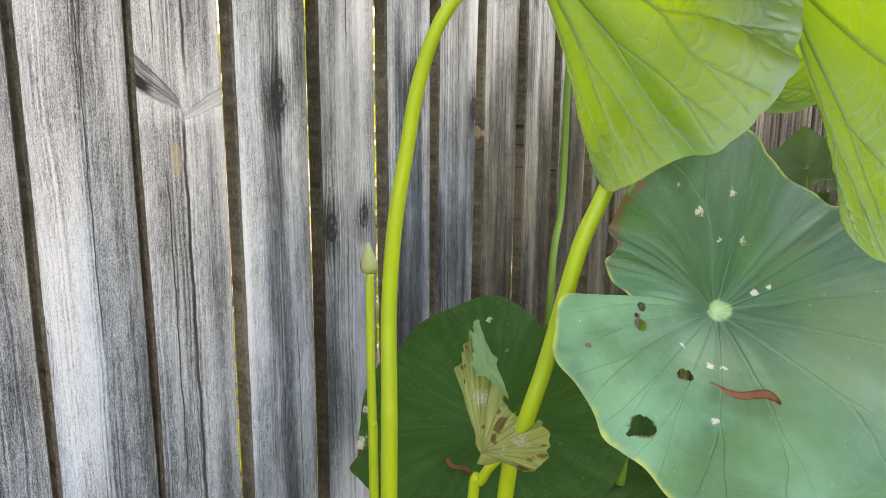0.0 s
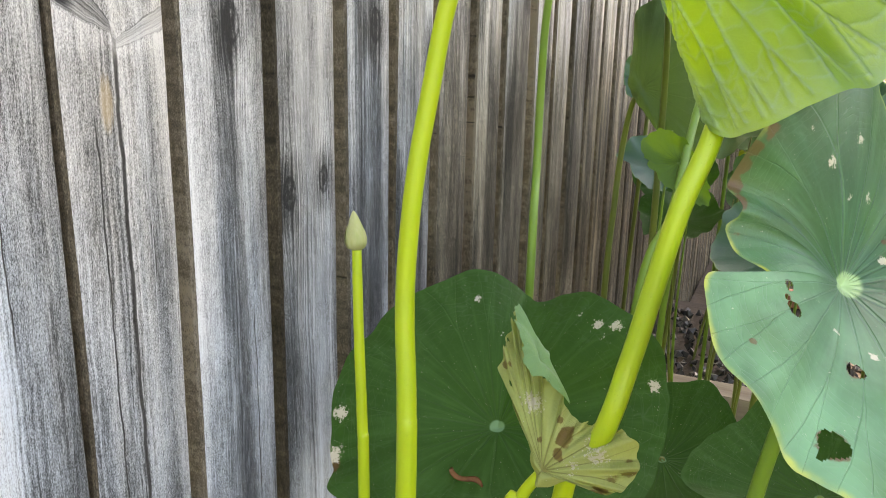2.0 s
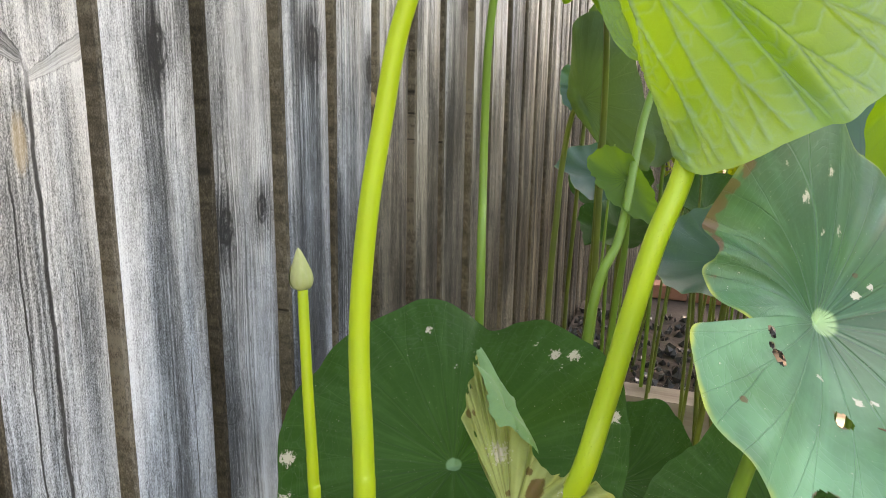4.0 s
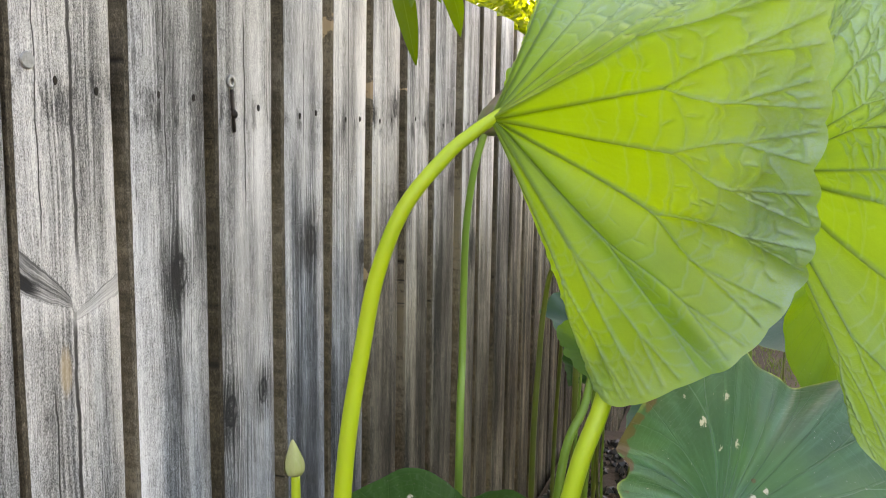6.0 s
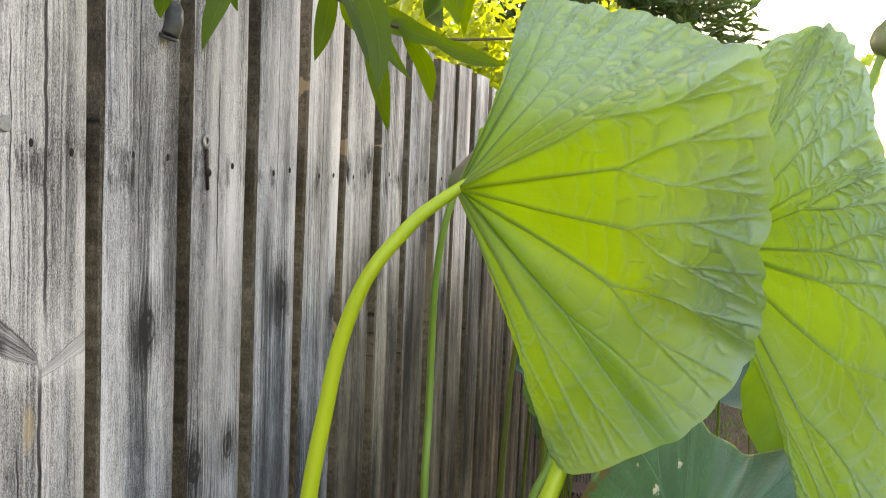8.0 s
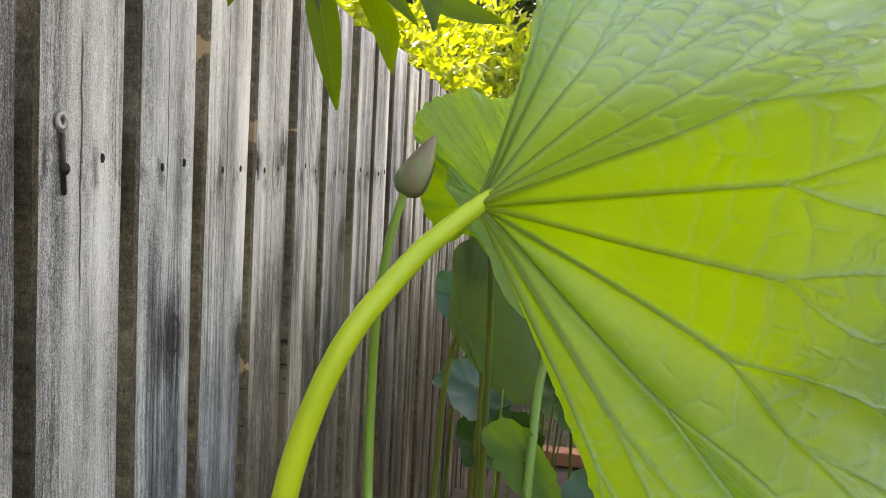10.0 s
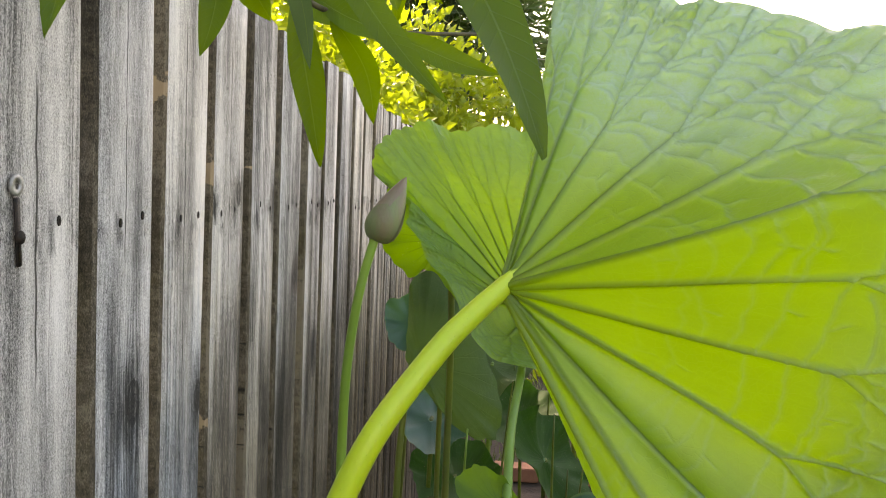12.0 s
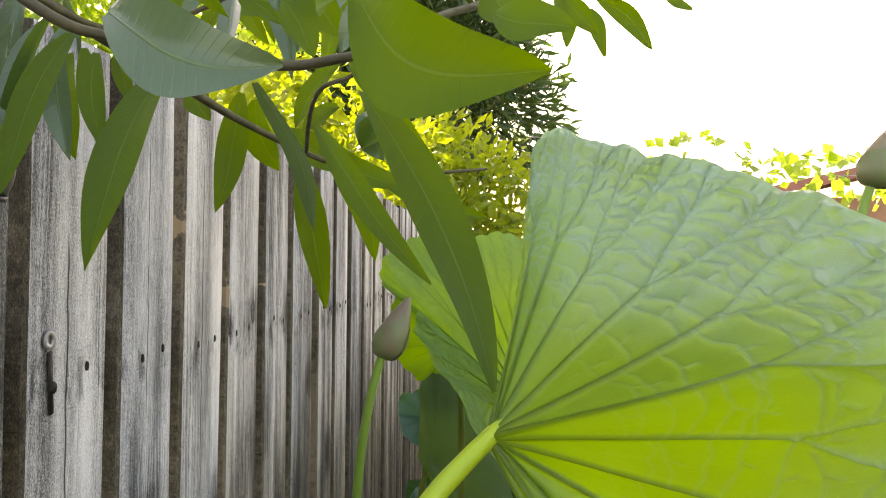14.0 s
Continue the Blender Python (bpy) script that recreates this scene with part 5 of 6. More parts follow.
# small folded leaf low behind the stalks
rim = [(-0.335, 1.03, 1.150), (-0.312, 1.035, 1.168), (-0.280, 1.03, 1.152), (-0.255, 1.01, 1.122), (-0.245, 0.99, 1.095), (-0.268, 0.975, 1.096), (-0.298, 0.98, 1.115), (-0.322, 1.0, 1.135)]
lotus("small folded green lotus leaf among stalks", blade_mesh((-0.285, 1.015, 1.135), rim, 0.008, 0.002, 5, 18, 10, 0, 18, (), 29), M_MID, [(-0.285, 1.015, 1.133), (-0.285, 1.05, 1.05), (-0.30, 1.08, 0.8), (-0.30, 1.1, -0.02)], (0.0035, 0.005), M_STALK_G)

# leaves of the clump behind: place, radius, tilt towards the viewer and sideways
CLUMP = [((-0.46, 1.75, 1.20), 0.060, 60, -20, M_TEAL), ((-0.405, 1.62, 1.045), 0.075, 35, 15, M_TEAL), ((-0.20, 1.60, 0.99), 0.10, 25, 55, M_DARK), ((-0.36, 1.66, 0.93), 0.09, 20, 0, M_DARK),
         ((-0.30, 1.85, 1.10), 0.10, 40, -10, M_SHADE), ((-0.13, 1.95, 1.15), 0.12, 45, 10, M_TEAL), ((0.02, 1.45, 1.12), 0.13, 50, 20, M_TEAL), ((0.16, 1.15, 1.14), 0.11, 70, 60, M_MID),
         ((0.22, 1.55, 1.22), 0.13, 60, 30, M_MID), ((-0.16, 1.15, 1.02), 0.09, 30, -15, M_TEAL), ((-0.02, 0.98, 1.02), 0.10, 30, 20, M_DARK), ((-0.26, 0.92, 0.80), 0.11, 25, 0, M_DARK),
         ((-0.10, 0.80, 0.86), 0.12, 20, 10, M_DARK), ((0.36, 1.3, 1.05), 0.14, 40, 10, M_TEAL), ((-0.43, 2.05, 0.95), 0.10, 45, -10, M_DARK), ((-0.22, 2.2, 0.9), 0.12, 30, 5, M_DARK), ((0.30, 0.95, 1.30), 0.12, 75, 40, M_MID), ((0.42, 1.10, 1.30), 0.19, 35, -20, M_TEAL), ((0.55, 1.45, 1.38), 0.20, 30, 10, M_TEAL), ((0.36, 1.75, 1.30), 0.18, 40, -15, M_TEAL), ((0.50, 0.85, 1.15), 0.18, 25, -25, M_TEAL), ((0.15, 2.05, 1.22), 0.17, 35, 5, M_DARK), ((0.60, 1.90, 1.15), 0.20, 30, 0, M_DARK), ((0.42, 1.35, 0.95), 0.18, 20, 10, M_DARK), ((0.70, 1.15, 1.05), 0.18, 20, -10, M_DARK), ((-0.05, 2.3, 1.10), 0.16, 40, 10, M_TEAL), ((0.30, 2.35, 1.30), 0.17, 45, -10, M_TEAL), ((-0.30, 2.5, 1.05), 0.14, 35, 0, M_DARK),
         # this row and the wide right-hand leaves above: unseen, added to block light
         ((0.26, 0.74, 1.22), 0.20, 60, 70, M_TEAL), ((0.50, 1.02, 1.20), 0.22, 40, 30, M_TEAL), ((0.30, 0.58, 1.00), 0.19, 30, 30, M_DARK), ((0.22, 0.95, 1.05), 0.17, 30, 20, M_DARK)]
rr = random.Random(11)
for i, (c, rad, tilt, roll, mat) in enumerate(CLUMP):
    turn = Matrix.Rotation(radians(roll), 3, "Y") @ Matrix.Rotation(radians(tilt), 3, "X")
    rim = []
    for k in range(11):
        a = 2 * math.pi * k / 11
        q = rad * rr.uniform(0.82, 1.12)
        rim.append(Vector(c) + turn @ Vector((q * math.cos(a), q * math.sin(a), rad * rr.uniform(0.02, 0.28))))
    low = Vector((c[0] + rr.uniform(-0.06, 0.06), c[1] + rr.uniform(0.02, 0.12), -0.02))
    cv = Vector(c)
    lotus("lotus leaf of the clump, the wide right-hand ones added unseen for shade", blade_mesh(c, rim, -0.01, 0.004, 7, 18, 10, 0, 20, (), 31 + i), mat,
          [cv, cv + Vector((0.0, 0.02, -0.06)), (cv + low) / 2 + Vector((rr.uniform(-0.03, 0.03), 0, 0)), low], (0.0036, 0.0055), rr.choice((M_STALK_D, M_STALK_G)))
# bare stalks between them
for i in range(22):
    x0 = rr.uniform(-0.42, 0.05)
    y0 = rr.uniform(1.15, 2.1)
    h = rr.uniform(0.85, 1.15)
    t = thing("lotus_stalk", "leaning bare lotus stalk in the clump", "lotus stalk", "bare stalks")
    a = Vector((x0, y0, -0.02))
    e = Vector((x0 + rr.uniform(-0.03, 0.14), y0 + rr.uniform(-0.1, 0.1), h))
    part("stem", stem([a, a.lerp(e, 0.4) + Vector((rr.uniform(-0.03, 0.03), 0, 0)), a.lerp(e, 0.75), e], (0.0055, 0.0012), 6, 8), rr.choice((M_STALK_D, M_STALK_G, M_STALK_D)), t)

# dead leaves lying on the blades
def dead_leaf(label, a, b, width, up, mat):
    a, b, up = Vector(a), Vector(b), Vector(up).normalized()
    d = b - a
    s = d.cross(up).normalized()
    bm = bmesh.new()
    rows = []
    for i in range(13):
        f = i / 12
        w = width * math.sin(math.pi * (0.06 + 0.9 * f)) ** 0.7
        p = a + d * f + up * (0.004 + 0.006 * math.sin(3.1 * f) + 0.002 * math.sin(9 * f)) + s * 0.006 * math.sin(5 * f)
        rows.append([bm.verts.new(p + s * w * h + up * h * w * 0.8 * math.cos(3.0 * f)) for h in (-1, -0.5, 0, 0.5, 1)])
    for r0, r1 in zip(rows, rows[1:]):
        for k in range(4):
            bm.faces.new((r0[k], r0[k + 1], r1[k + 1], r1[k]))
    bmesh.ops.solidify(bm, geom=bm.faces[:], thickness=0.0005)
    tagged(mesh_object("dead_leaf", bm, mat), label, "dead leaf", "dead leaves")


dead_leaf("curled rust-brown dead leaf lying on a lotus leaf", (-0.102, 0.4800, 1.1055), (-0.060, 0.4800, 1.0960), 0.0036, (0, -0.45, 0.9), M_DEAD)
dead_leaf("small curled brown dead leaf on a dark lotus leaf", (-0.4005, 0.6275, 0.9020), (-0.3705, 0.6135, 0.8940), 0.0032, (0, -0.35, 0.93), M_DEAD)
dead_leaf("shrivelled dark pink petal hanging beside a leaf", (-0.142, 0.985, 1.155), (-0.138, 0.975, 1.125), 0.010, (0, -1, 0.2), M_PINK)


# ---- overhanging tree ----
tree = thing("overhanging_branch", "drooping branch with long leathery green leaves", "branch")


def lance(base, tip, width, face=(0, -1, 0.2), sag=0.02, fold=0.35, mat=M_BLADE, tipcut=0.0, seg=14):
    """One lance-shaped leaf, folded along its midrib and bent by its weight."""
    a, b, f = Vector(base), Vector(tip), Vector(face)
    d = b - a
    s = d.cross(f).normalized()
    n = s.cross(d).normalized()
    bm = bmesh.new()
    uv = bm.loops.layers.uv.new("UVMap")
    rows = []
    for i in range(seg + 1):
        t = i / seg
        w = width / 2 * (math.sin(math.pi * min(1.0, 0.03 + t * (0.97 - tipcut))) ** 0.8) * (1.15 - 0.3 * t) + 0.0004
        p = a + d * t + (s * 0.8 + n * 0.6) * sag * math.sin(math.pi * t) + s * 0.07 * width * math.sin(5 * t + a.x * 40)
        rows.append([bm.verts.new(p + s * w * h + n * (abs(h) * w * fold + 0.06 * width * abs(h) * math.sin(9 * t + h))) for h in (-1, -0.5, 0, 0.5, 1)])
    for i in range(seg):
        for k in range(4):
            fc = bm.faces.new((rows[i][k], rows[i][k + 1], rows[i + 1][k + 1], rows[i + 1][k]))
            for lp, (uu, vv) in zip(fc.loops, ((k, i), (k + 1, i), (k + 1, i + 1), (k, i + 1))):
                lp[uv].uv = (uu / 4, vv / seg)
    return part("leaf", bm, mat, tree)


def twig(pts, r):
    part("twig", stem(pts, r, 6, 8, 0.001), M_TWIG, tree)


twig([(-0.62, 0.40, 1.70), (-0.52, 0.50, 1.625), (-0.478, 0.619, 1.595), (-0.463, 0.681, 1.585), (-0.435, 0.734, 1.572), (-0.418, 0.765, 1.568), (-0.380, 0.799, 1.564), (-0.311, 0.855, 1.575)], (0.0034, 0.0012))
twig([(-0.62, 0.40, 1.70), (-0.50, 0.41, 1.62), (-0.431, 0.403, 1.570), (-0.412, 0.414, 1.563), (-0.382, 0.407, 1.555), (-0.355, 0.405, 1.551), (-0.337, 0.401, 1.552), (-0.325, 0.407, 1.557), (-0.307, 0.424, 1.572), (-0.25, 0.56, 1.628), (-0.20, 0.60, 1.64)], (0.0020, 0.0011))
twig([(-0.435, 0.734, 1.572), (-0.41, 0.666, 1.60), (-0.383, 0.667, 1.616), (-0.362, 0.668, 1.669)], (0.0016, 0.0012))
twig([(-0.50, 0.41, 1.62), (-0.48, 0.50, 1.60), (-0.47, 0.56, 1.61), (-0.42, 0.58, 1.64)], (0.002, 0.0012))
LEAVES = [
    ((-0.535, 0.550, 1.566), (-0.541, 0.540, 1.534), 0.0172, M_BLADE, 0.003),
    ((-0.472, 0.800, 1.600), (-0.392, 0.790, 1.557), 0.0263, M_BLADE, 0.003),
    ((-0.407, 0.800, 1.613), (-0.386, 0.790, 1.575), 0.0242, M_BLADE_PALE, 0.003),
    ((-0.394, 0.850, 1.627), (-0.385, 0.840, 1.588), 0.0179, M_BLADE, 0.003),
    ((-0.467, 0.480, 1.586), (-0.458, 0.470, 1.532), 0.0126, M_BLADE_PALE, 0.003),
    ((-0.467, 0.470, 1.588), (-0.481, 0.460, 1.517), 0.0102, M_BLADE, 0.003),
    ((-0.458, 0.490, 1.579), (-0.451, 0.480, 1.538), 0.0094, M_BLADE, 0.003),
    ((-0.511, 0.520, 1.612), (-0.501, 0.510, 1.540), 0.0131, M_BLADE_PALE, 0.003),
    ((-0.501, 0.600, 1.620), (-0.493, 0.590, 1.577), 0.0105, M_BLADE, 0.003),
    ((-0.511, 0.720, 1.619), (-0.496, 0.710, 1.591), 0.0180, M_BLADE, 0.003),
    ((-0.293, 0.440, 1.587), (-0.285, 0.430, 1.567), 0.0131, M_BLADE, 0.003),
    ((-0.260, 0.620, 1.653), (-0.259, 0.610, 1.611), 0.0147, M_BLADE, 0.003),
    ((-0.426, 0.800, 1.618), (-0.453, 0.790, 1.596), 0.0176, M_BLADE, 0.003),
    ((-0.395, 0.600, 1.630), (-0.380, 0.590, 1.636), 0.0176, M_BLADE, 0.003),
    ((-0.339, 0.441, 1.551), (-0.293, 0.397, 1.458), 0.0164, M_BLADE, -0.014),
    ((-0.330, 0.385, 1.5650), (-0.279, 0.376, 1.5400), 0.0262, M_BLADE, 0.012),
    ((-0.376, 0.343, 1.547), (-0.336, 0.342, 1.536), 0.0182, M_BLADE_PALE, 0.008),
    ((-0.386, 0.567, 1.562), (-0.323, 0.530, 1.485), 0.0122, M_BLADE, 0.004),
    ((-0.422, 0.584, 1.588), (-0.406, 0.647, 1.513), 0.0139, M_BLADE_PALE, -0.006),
    ((-0.427, 0.694, 1.565), (-0.415, 0.718, 1.463), 0.0200, M_BLADE, 0.004),
    ((-0.419, 0.765, 1.565), (-0.391, 0.779, 1.496), 0.0204, M_BLADE, -0.006),
    ((-0.437, 0.512, 1.577), (-0.436, 0.444, 1.490), 0.0185, M_BLADE, 0.006),
    ((-0.474, 0.709, 1.610), (-0.491, 0.705, 1.528), 0.0201, M_BLADE, -0.004),
    ((-0.481, 0.759, 1.616), (-0.467, 0.774, 1.563), 0.0282, M_BLADE, 0.003),
    ((-0.446, 0.451, 1.575), (-0.453, 0.422, 1.515), 0.0105, M_BLADE, 0.004),
    ((-0.475, 0.479, 1.588), (-0.473, 0.460, 1.532), 0.0155, M_BLADE_PALE, 0.003),
    ((-0.481, 0.508, 1.584), (-0.473, 0.500, 1.536), 0.0155, M_BLADE, 0.002),
    ((-0.544, 0.632, 1.621), (-0.531, 0.634, 1.561), 0.0135, M_BLADE, 0.003),
    ((-0.418, 0.764, 1.644), (-0.450, 0.762, 1.593), 0.0186, M_BLADE, 0.006),
    ((-0.431, 0.764, 1.580), (-0.357, 0.751, 1.548), 0.0183, M_BLADE, 0.010),
    ((-0.390, 0.666, 1.620), (-0.361, 0.669, 1.592), 0.0120, M_BLADE, 0.004),
    ((-0.405, 0.786, 1.583), (-0.377, 0.788, 1.615), 0.0262, M_BLADE, 0.002),
    ((-0.407, 0.584, 1.631), (-0.391, 0.586, 1.602), 0.0195, M_BLADE, 0.002),
    ((-0.405, 0.614, 1.648), (-0.383, 0.617, 1.622), 0.0190, M_BLADE, 0.002),
    ((-0.343, 0.530, 1.617), (-0.366, 0.529, 1.588), 0.0139, M_BLADE_PALE, 0.002),
    ((-0.293, 0.415, 1.569), (-0.270, 0.407, 1.561), 0.0132, M_BLADE, 0.003),
    ((-0.246, 0.579, 1.627), (-0.219, 0.581, 1.602), 0.0096, M_BLADE, -0.003),
    ((-0.248, 0.598, 1.628), (-0.240, 0.600, 1.603), 0.0089, M_BLADE, 0.003),
    ((-0.211, 0.602, 1.635), (-0.195, 0.603, 1.628), 0.0065, M_BLADE, 0.001),
    ((-0.324, 0.472, 1.572), (-0.305, 0.464, 1.556), 0.0062, M_BLADE_PALE, 0.003),
    ((-0.457, 0.520, 1.596), (-0.442, 0.522, 1.569), 0.0076, M_BLADE, 0.002),
    ((-0.494, 0.487, 1.591), (-0.494, 0.488, 1.554), 0.0120, M_BLADE_PALE, 0.002),
    ((-0.481, 0.657, 1.661), (-0.436, 0.642, 1.641), 0.0138, M_BLADE, 0.002),
    ((-0.425, 0.563, 1.630), (-0.403, 0.565, 1.613), 0.0130, M_BLADE, 0.002),
    ((-0.369, 0.719, 1.601), (-0.342, 0.722, 1.567), 0.0101, M_BLADE, 0.004),
    ((-0.381, 0.867, 1.641), (-0.394, 0.888, 1.584), 0.0120, M_BLADE, 0.002),
    ((-0.493, 0.607, 1.628), (-0.510, 0.606, 1.605), 0.0108, M_BLADE, 0.002),
    ((-0.269, 0.477, 1.595), (-0.256, 0.478, 1.580), 0.0076, M_BLADE, 0.002),
    ((-0.374, 0.722, 1.546), (-0.305, 0.735, 1.527), 0.0160, M_BLADE, 0.003)]
for i, (a, b, w, mt, bend) in enumerate(LEAVES):
    side = math.sin(i * 2.4) * 0.45
    lance(a, b, w, (side, -1, 0.25 + 0.2 * math.cos(i)), bend, 0.3, mt)


# dense top of the branch above the palings
rr = random.Random(77)
for k in range(5):
    y0 = 0.58 + 0.11 * k
    twig([(-0.66, y0 - 0.10, 1.74 + 0.04 * k), (-0.56, y0, 1.665 + 0.33 * (y0 - 0.55) + 0.05), (-0.42, y0 + 0.06, 1.66 + 0.33 * (y0 - 0.55) + 0.03)], (0.0026, 0.0012))
    for _ in range(11):
        f = rr.random()
        base = Vector((-0.64 + 0.25 * f + rr.uniform(-0.02, 0.02), y0 + rr.uniform(-0.05, 0.06), 0))
        base.z = 1.515 + 0.33 * (base.y - 0.176) + rr.uniform(0.0, 0.05)
        tip = base + Vector((rr.uniform(-0.045, 0.045), rr.uniform(-0.03, 0.03), -rr.uniform(0.045, 0.080)))
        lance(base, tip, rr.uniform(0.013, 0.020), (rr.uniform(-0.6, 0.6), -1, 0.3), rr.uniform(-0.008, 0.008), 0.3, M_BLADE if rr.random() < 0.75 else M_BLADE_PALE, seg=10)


# ---- foliage behind ----
def leaf_cloud(blobs, count, size, slim, seed, droop=0.2):
    """Many small pointed leaves filling soft uneven clumps (centre, radii)."""
    rng = np.random.default_rng(seed)
    verts, faces = [], []
    total = sum(r[0] * r[1] * r[2] for _, r in blobs)
    for c, r in blobs:
        n = max(20, int(count * r[0] * r[1] * r[2] / total))
        d = rng.normal(size=(n, 3))
        d /= np.linalg.norm(d, axis=1)[:, None]
        rad = rng.uniform(0.35, 1.0, n) ** 0.5
        lump = 1 + 0.25 * np.sin(d[:, 0] * 7 + seed) * np.sin(d[:, 1] * 6) + 0.18 * np.sin(d[:, 2] * 11 + d[:, 0] * 9)
        p = np.array(c) + d * (rad * lump)[:, None] * np.array(r)
        for k in range(n):
            ln = size * rng.uniform(0.6, 1.3)
            ax = d[k] + rng.normal(size=3) * 0.7 + np.array([0, 0, -droop])
            ax /= np.linalg.norm(ax)
            s = np.cross(ax, rng.normal(size=3))
            s /= np.linalg.norm(s) + 1e-9
            nn = np.cross(s, ax)
            b = len(verts)
            q = p[k]
            verts += [q, q + ax * ln * 0.5 + s * ln * slim, q + ax * ln - nn * ln * 0.15, q + ax * ln * 0.5 - s * ln * slim, q + ax * ln * 0.45 + nn * ln * 0.06]
            faces += [(b, b + 1, b + 4), (b + 1, b + 2, b + 4), (b + 2, b + 3, b + 4), (b + 3, b, b + 4)]
    me = bpy.data.meshes.new("foliage")
    me.from_pydata([tuple(map(float, v)) for v in verts], [], faces)
    return me


def bush(name, label, category, blobs, count, size, slim, seed, mat, trunk):
    t = thing(name, label, category)
    me = leaf_cloud(blobs, count, size, slim, seed)
    me.materials.append(mat)
    cr = new("crown", me)
    cr.parent = t
    part("trunk", stem([Vector(p) for p in trunk], (0.09 if category == "tree" else 0.03, 0.02), 6, 10, 0.02), M_BARK, t)
    for k, (c, r) in enumerate(blobs):
        base = Vector(trunk[-2]).lerp(Vector(trunk[-1]), (k % 4) / 4)
        part("limb", stem([base, base.lerp(Vector(c), 0.55) + Vector((0, 0, 0.1)), Vector(c)], (0.03 if category == "tree" else 0.012, 0.005), 5, 6, 0.01), M_BARK, t)


bush("golden_shrub", "golden-green sunlit shrub behind the fence", "shrub",
     [((-1.55, 3.3, 1.75), (0.5, 0.6, 0.55)), ((-1.25, 4.4, 1.8), (0.55, 0.7, 0.6)), ((-1.7, 4.3, 2.2), (0.5, 0.6, 0.5)), ((-1.2, 2.6, 1.5), (0.35, 0.5, 0.45)), ((-1.4, 1.9, 1.35), (0.35, 0.5, 0.45))], 7000, 0.085, 0.25, 3, M_SHRUB,
     [(-1.4, 3.6, 0), (-1.4, 3.6, 0.7), (-1.4, 3.7, 1.5)])
bush("golden_shrub", "low golden-green shrub close behind the palings", "shrub",
     [((-1.15, -0.6, 0.8), (0.35, 0.6, 0.75)), ((-1.1, 0.3, 0.9), (0.35, 0.6, 0.75)), ((-1.15, 1.2, 0.9), (0.35, 0.6, 0.75)), ((-1.15, 2.2, 0.9), (0.35, 0.7, 0.75))], 6000, 0.07, 0.22, 61, M_SHRUB,
     [(-1.15, 0.5, 0), (-1.15, 0.5, 0.4), (-1.15, 0.6, 0.9)])
bush("golden_shrub", "golden-green sunlit shrub at the end of the fence", "shrub",
     [((-0.9, 6.4, 1.7), (0.7, 0.7, 0.75)), ((-0.2, 6.9, 1.5), (0.6, 0.6, 0.7)), ((-1.3, 6.6, 2.3), (0.7, 0.7, 0.6)), ((-0.6, 6.8, 2.2), (0.5, 0.5, 0.35)), ((-0.3, 6.6, 0.7), (0.6, 0.5, 0.7))], 6500, 0.11, 0.25, 8, M_SHRUB,
     [(-0.8, 6.7, 0), (-0.8, 6.7, 0.6), (-0.8, 6.7, 1.4)])
bush("dark_tree", "dark green tree with slender leaves beyond the fence", "tree",
     [((-1.2, 10.5, 4.0), (1.1, 1.2, 1.3)), ((-0.6, 10.2, 3.3), (0.9, 1.0, 0.9)), ((-2.2, 10.6, 4.6), (1.2, 1.2, 1.3)), ((-0.9, 10.3, 5.2), (0.9, 1.0, 1.0)), ((-1.6, 10.0, 2.8), (0.9, 0.9, 0.8)), ((-3.2, 10.8, 4.0), (1.2, 1.2, 1.4)), ((-1.6, 10.5, 6.2), (1.2, 1.2, 0.9))],
     16000, 0.26, 0.11, 21, M_TREE, [(-1.5, 10.6, 0), (-1.5, 10.6, 1.6), (-1.5, 10.5, 3.6)])
bush("dark_tree", "leafy green tree rising behind the fence palings", "tree",
     [((-3.4, 5.6, 3.1), (0.9, 1.0, 0.8)), ((-3.0, 6.9, 3.3), (1.0, 1.0, 0.9)), ((-4.2, 6.4, 3.8), (1.0, 1.1, 1.0))], 7000, 0.16, 0.18, 27, M_VINE, [(-3.5, 6.2, 0), (-3.5, 6.2, 1.4), (-3.5, 6.2, 2.8)])

# crown stands out of view, added to keep the sun off the lotus leaves
bush("unseen_shade_tree", "tree crown above the fence, out of view, added to block the sun", "tree",
     [((-0.95, 1.45, 2.75), (0.55, 0.6, 0.45)), ((-1.2, 1.7, 3.1), (0.6, 0.6, 0.5)), ((-0.6, 1.9, 3.3), (0.6, 0.5, 0.4)), ((-0.95, 2.5, 3.0), (0.6, 0.6, 0.42)), ((-0.75, 2.1, 2.62), (0.4, 0.45, 0.3)), ((-0.55, 1.45, 2.42), (0.35, 0.5, 0.22)), ((-0.35, 1.2, 2.25), (0.25, 0.35, 0.15)), ((-1.3, 4.0, 3.5), (0.7, 0.7, 0.4)), ((-0.7, 4.1, 3.6), (0.6, 0.7, 0.4)), ((-0.9, 3.2, 3.3), (0.6, 0.6, 0.4))],
     20000, 0.16, 0.15, 33, M_TREE, [(-1.35, 0.45, 0), (-1.35, 0.45, 2.5), (-1.15, 0.7, 2.95)])

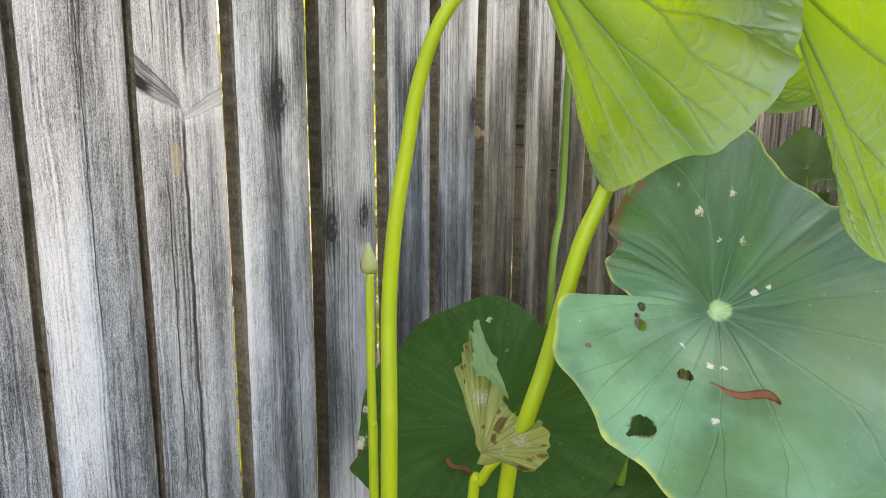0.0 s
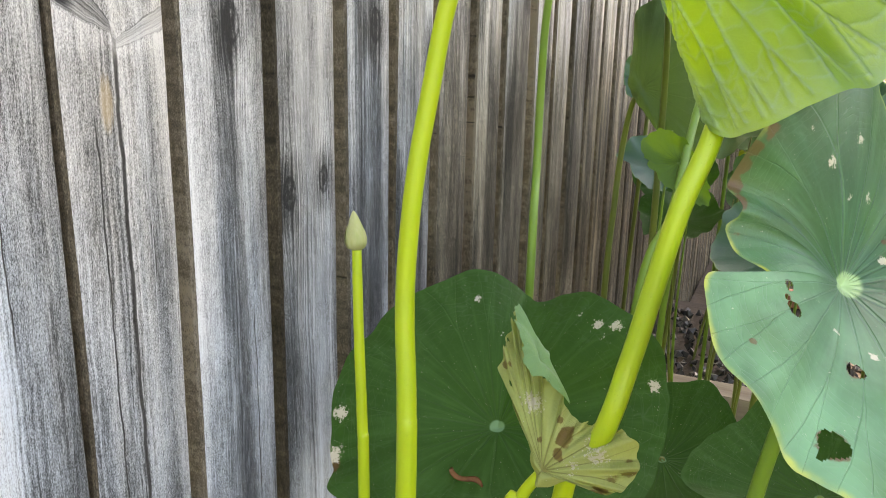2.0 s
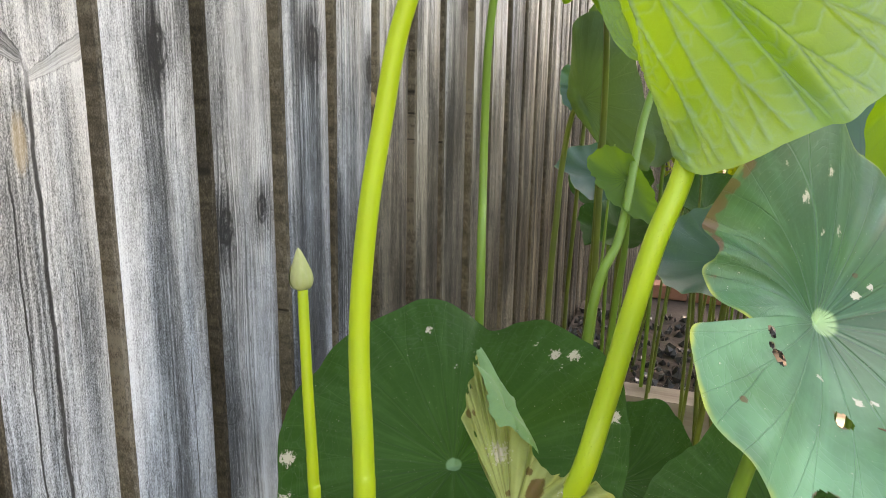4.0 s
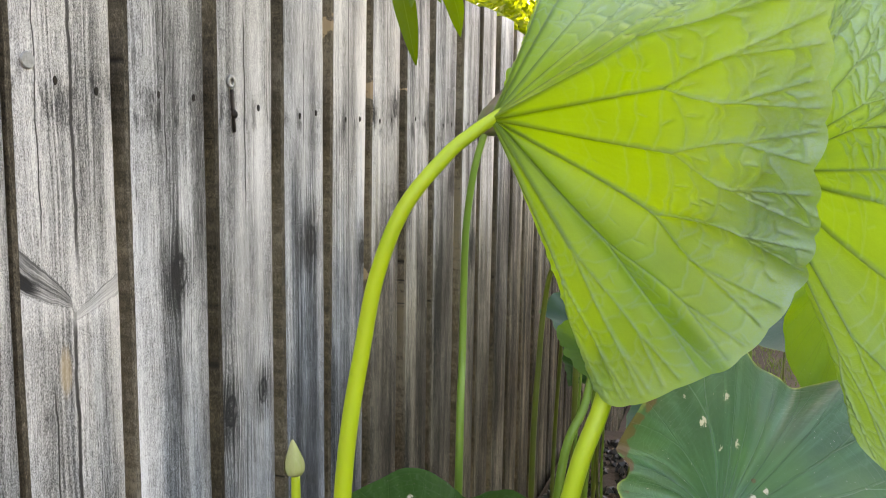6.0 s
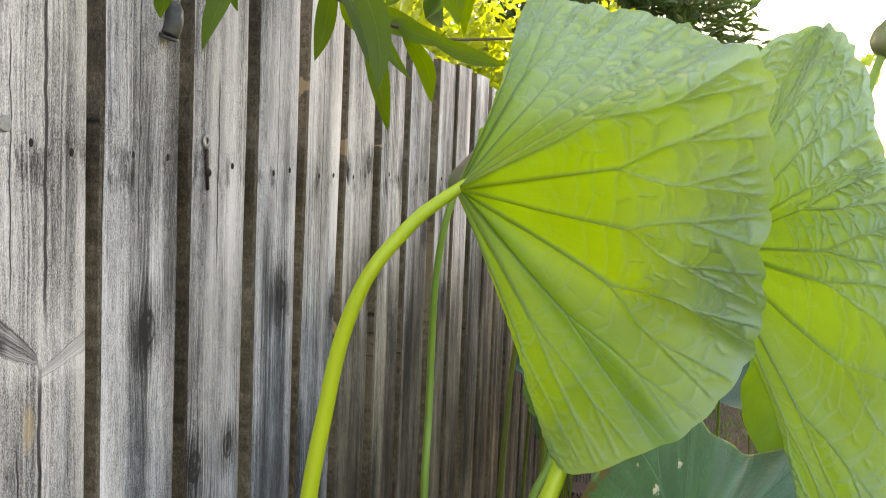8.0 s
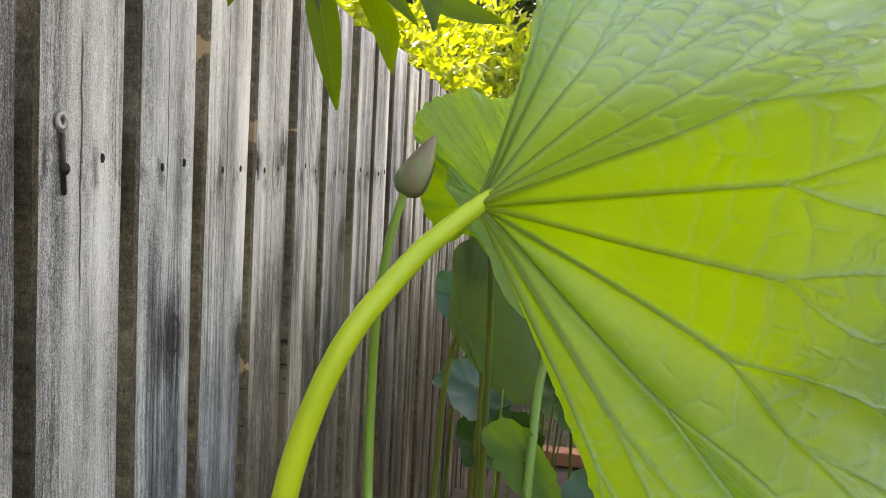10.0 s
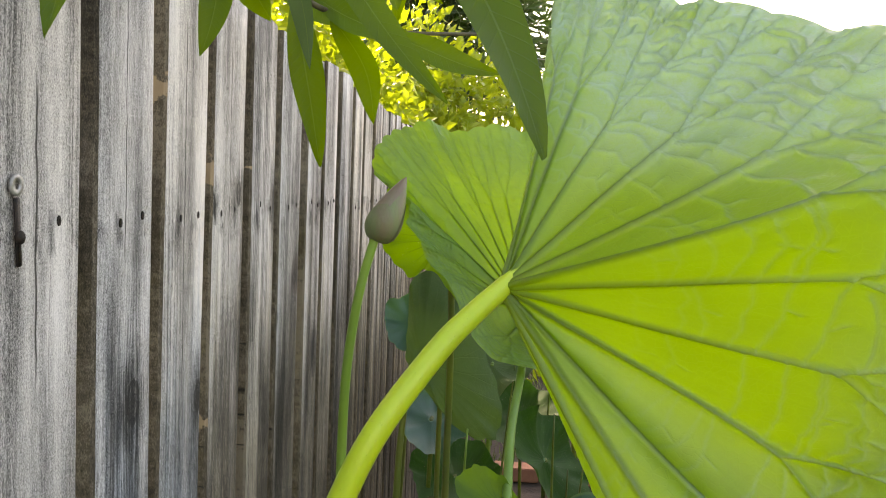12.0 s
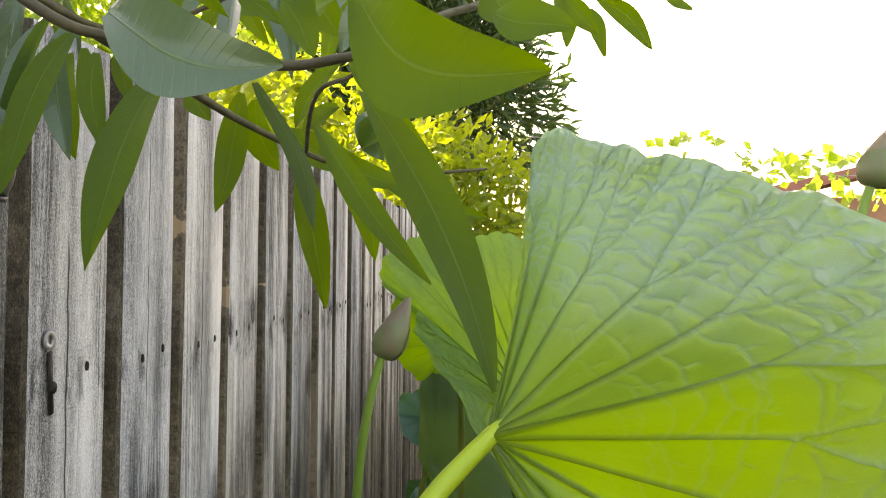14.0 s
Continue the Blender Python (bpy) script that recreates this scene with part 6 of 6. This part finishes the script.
# not in view: hedge added to cut light from the right onto the fence
bush("unseen_shade_hedge", "unseen hedge added to block light from the garden side", "hedge",
     [((1.10, 1.0, 0.6), (0.3, 0.45, 0.6)), ((1.30, 1.7, 0.65), (0.35, 0.5, 0.65)), ((1.6, 2.5, 0.7), (0.35, 0.5, 0.7)), ((2.0, 3.3, 0.7), (0.35, 0.5, 0.7)), ((2.5, 4.0, 0.7), (0.4, 0.5, 0.7))], 9000, 0.11, 0.25, 51, M_TREE,
     [(1.5, 2.3, 0), (1.5, 2.3, 0.5), (1.5, 2.3, 1.0)])

# ---- garden beyond ----
def sleeper(x0, x1, y0, y1, z0, z1):
    bm = box(bmesh.new(), x0, x1, y0, y1, z0, z1)
    bmesh.ops.subdivide_edges(bm, edges=bm.edges[:], cuts=6, use_grid_fill=True)
    for v in bm.verts:
        v.co += Vector((noise.noise(v.co * 9), noise.noise(v.co * 9 + Vector((3, 0, 0))), noise.noise(v.co * 9 + Vector((0, 7, 0))))) * 0.005
    ob = mesh_object("timber_sleeper", bm, M_SLEEPER, False)
    tagged(ob, "weathered timber sleeper edging a raised bed", "sleeper", "bed sleepers")


for k in range(3):
    sleeper(-0.56, 0.9, 1.84, 1.92, 0.005 + 0.165 * k, 0.165 * (k + 1))
rng = np.random.default_rng(4)
bm = bmesh.new()
for k in range(900):
    r = float(rng.uniform(0.008, 0.02))
    m4 = Matrix.Translation((float(rng.uniform(-0.55, 0.85)), float(rng.uniform(1.93, 2.5)), 0.465 + float(rng.uniform(0, 0.02)))) @ Euler([float(a) for a in rng.uniform(0, 6, 3)]).to_matrix().to_4x4() @ Matrix.Diagonal((r, r * 0.8, r * 0.55, 1))
    q = [m4 @ Vector(v) for v in ((1, 0, 0), (0, 1, 0), (-1, 0, 0), (0, -1, 0), (0, 0, 1), (0, 0, -1))]
    vs = [bm.verts.new(v) for v in q]
    for a in range(4):
        bm.faces.new((vs[a], vs[(a + 1) % 4], vs[4]))
        bm.faces.new((vs[(a + 1) % 4], vs[a], vs[5]))
tagged(mesh_object("pebbles", bm, M_PEBBLE, False), "dark glossy pebbles covering the raised bed", "pebbles", kind="stuff")
bm = box(bmesh.new(), -0.56, 0.9, 1.92, 2.6, 0.0, 0.465)
tagged(mesh_object("bed_fill", bm, M_SOIL, False), "dark soil filling the raised bed", "soil", kind="structure")

edging = thing("brick_edging", "terracotta brick edging along the lawn", "edging", kind="structure")
bm = box(bmesh.new(), 0, 0.225, 0, 0.105, 0, 0.07, 0.004)
first = None
for k in range(14):
    if first is None:
        first = part("brick", bm, M_BRICK, edging, "", False)
        ob = first
    else:
        ob = new("brick", first.data)
        ob.parent = edging
    ob.location = (-0.5 + 0.235 * k, 4.2 + rr.uniform(-0.008, 0.008), 0.005 + rr.uniform(0, 0.006))
me = bpy.data.meshes.new("lawn")
vv, ff = [], []
for k in range(14000):
    x, yy = rng.uniform(-0.5, 4.0), rng.uniform(4.35, 9.0)
    a, h = rng.uniform(0, 6.28), rng.uniform(0.03, 0.07)
    b = len(vv)
    vv += [(x, yy, 0.0), (x + 0.008 * math.cos(a), yy + 0.008 * math.sin(a), 0.0), (x + rng.uniform(-0.03, 0.03), yy + rng.uniform(-0.03, 0.03), h)]
    ff.append((b, b + 1, b + 2))
me.from_pydata([tuple(map(float, v)) for v in vv], [], ff)
me.materials.append(M_GRASS)
tagged(new("lawn", me), "short dry green lawn grass", "grass", kind="stuff")

# house with a low roof beyond the garden
house = thing("house", "terracotta rendered house with a low red roof", "house")
part("wall", box(bmesh.new(), 3.0, 9.0, 10.2, 14.0, 0, 2.35), M_WALL, house, "", False)
bm = bmesh.new()
prof = [(2.5, 2.28), (6.0, 3.1), (9.5, 2.28), (9.5, 2.40), (6.0, 3.22), (2.5, 2.40)]
fr = [bm.verts.new((x, 9.7, z)) for x, z in prof]
bk = [bm.verts.new((x, 14.5, z)) for x, z in prof]
for k in range(6):
    bm.faces.new((fr[k], fr[(k + 1) % 6], bk[(k + 1) % 6], bk[k]))
bm.faces.new(fr[::-1])
bm.faces.new(bk)
part("roof", bm, M_ROOF, house, "", False)

# wires with a climbing vine
vine = thing("climbing_vine", "climbing vine trained along thin garden wires", "vine")
for z in (2.36, 2.22):
    part("wire", stem([(-0.2, 6.3, z + 0.12), (1.5, 6.4, z), (3.4, 6.5, z - 0.05)], (0.003, 0.003), 8, 6, 0), M_WIRE, vine)
me = leaf_cloud([((1.0, 6.35, 2.38), (0.3, 0.12, 0.10)), ((1.6, 6.4, 2.28), (0.4, 0.15, 0.12)), ((2.2, 6.4, 2.2), (0.5, 0.2, 0.16)), ((2.9, 6.5, 2.1), (0.5, 0.2, 0.22))], 260, 0.11, 0.42, 14)
me.materials.append(M_VINE)
cr = new("foliage", me)
cr.parent = vine
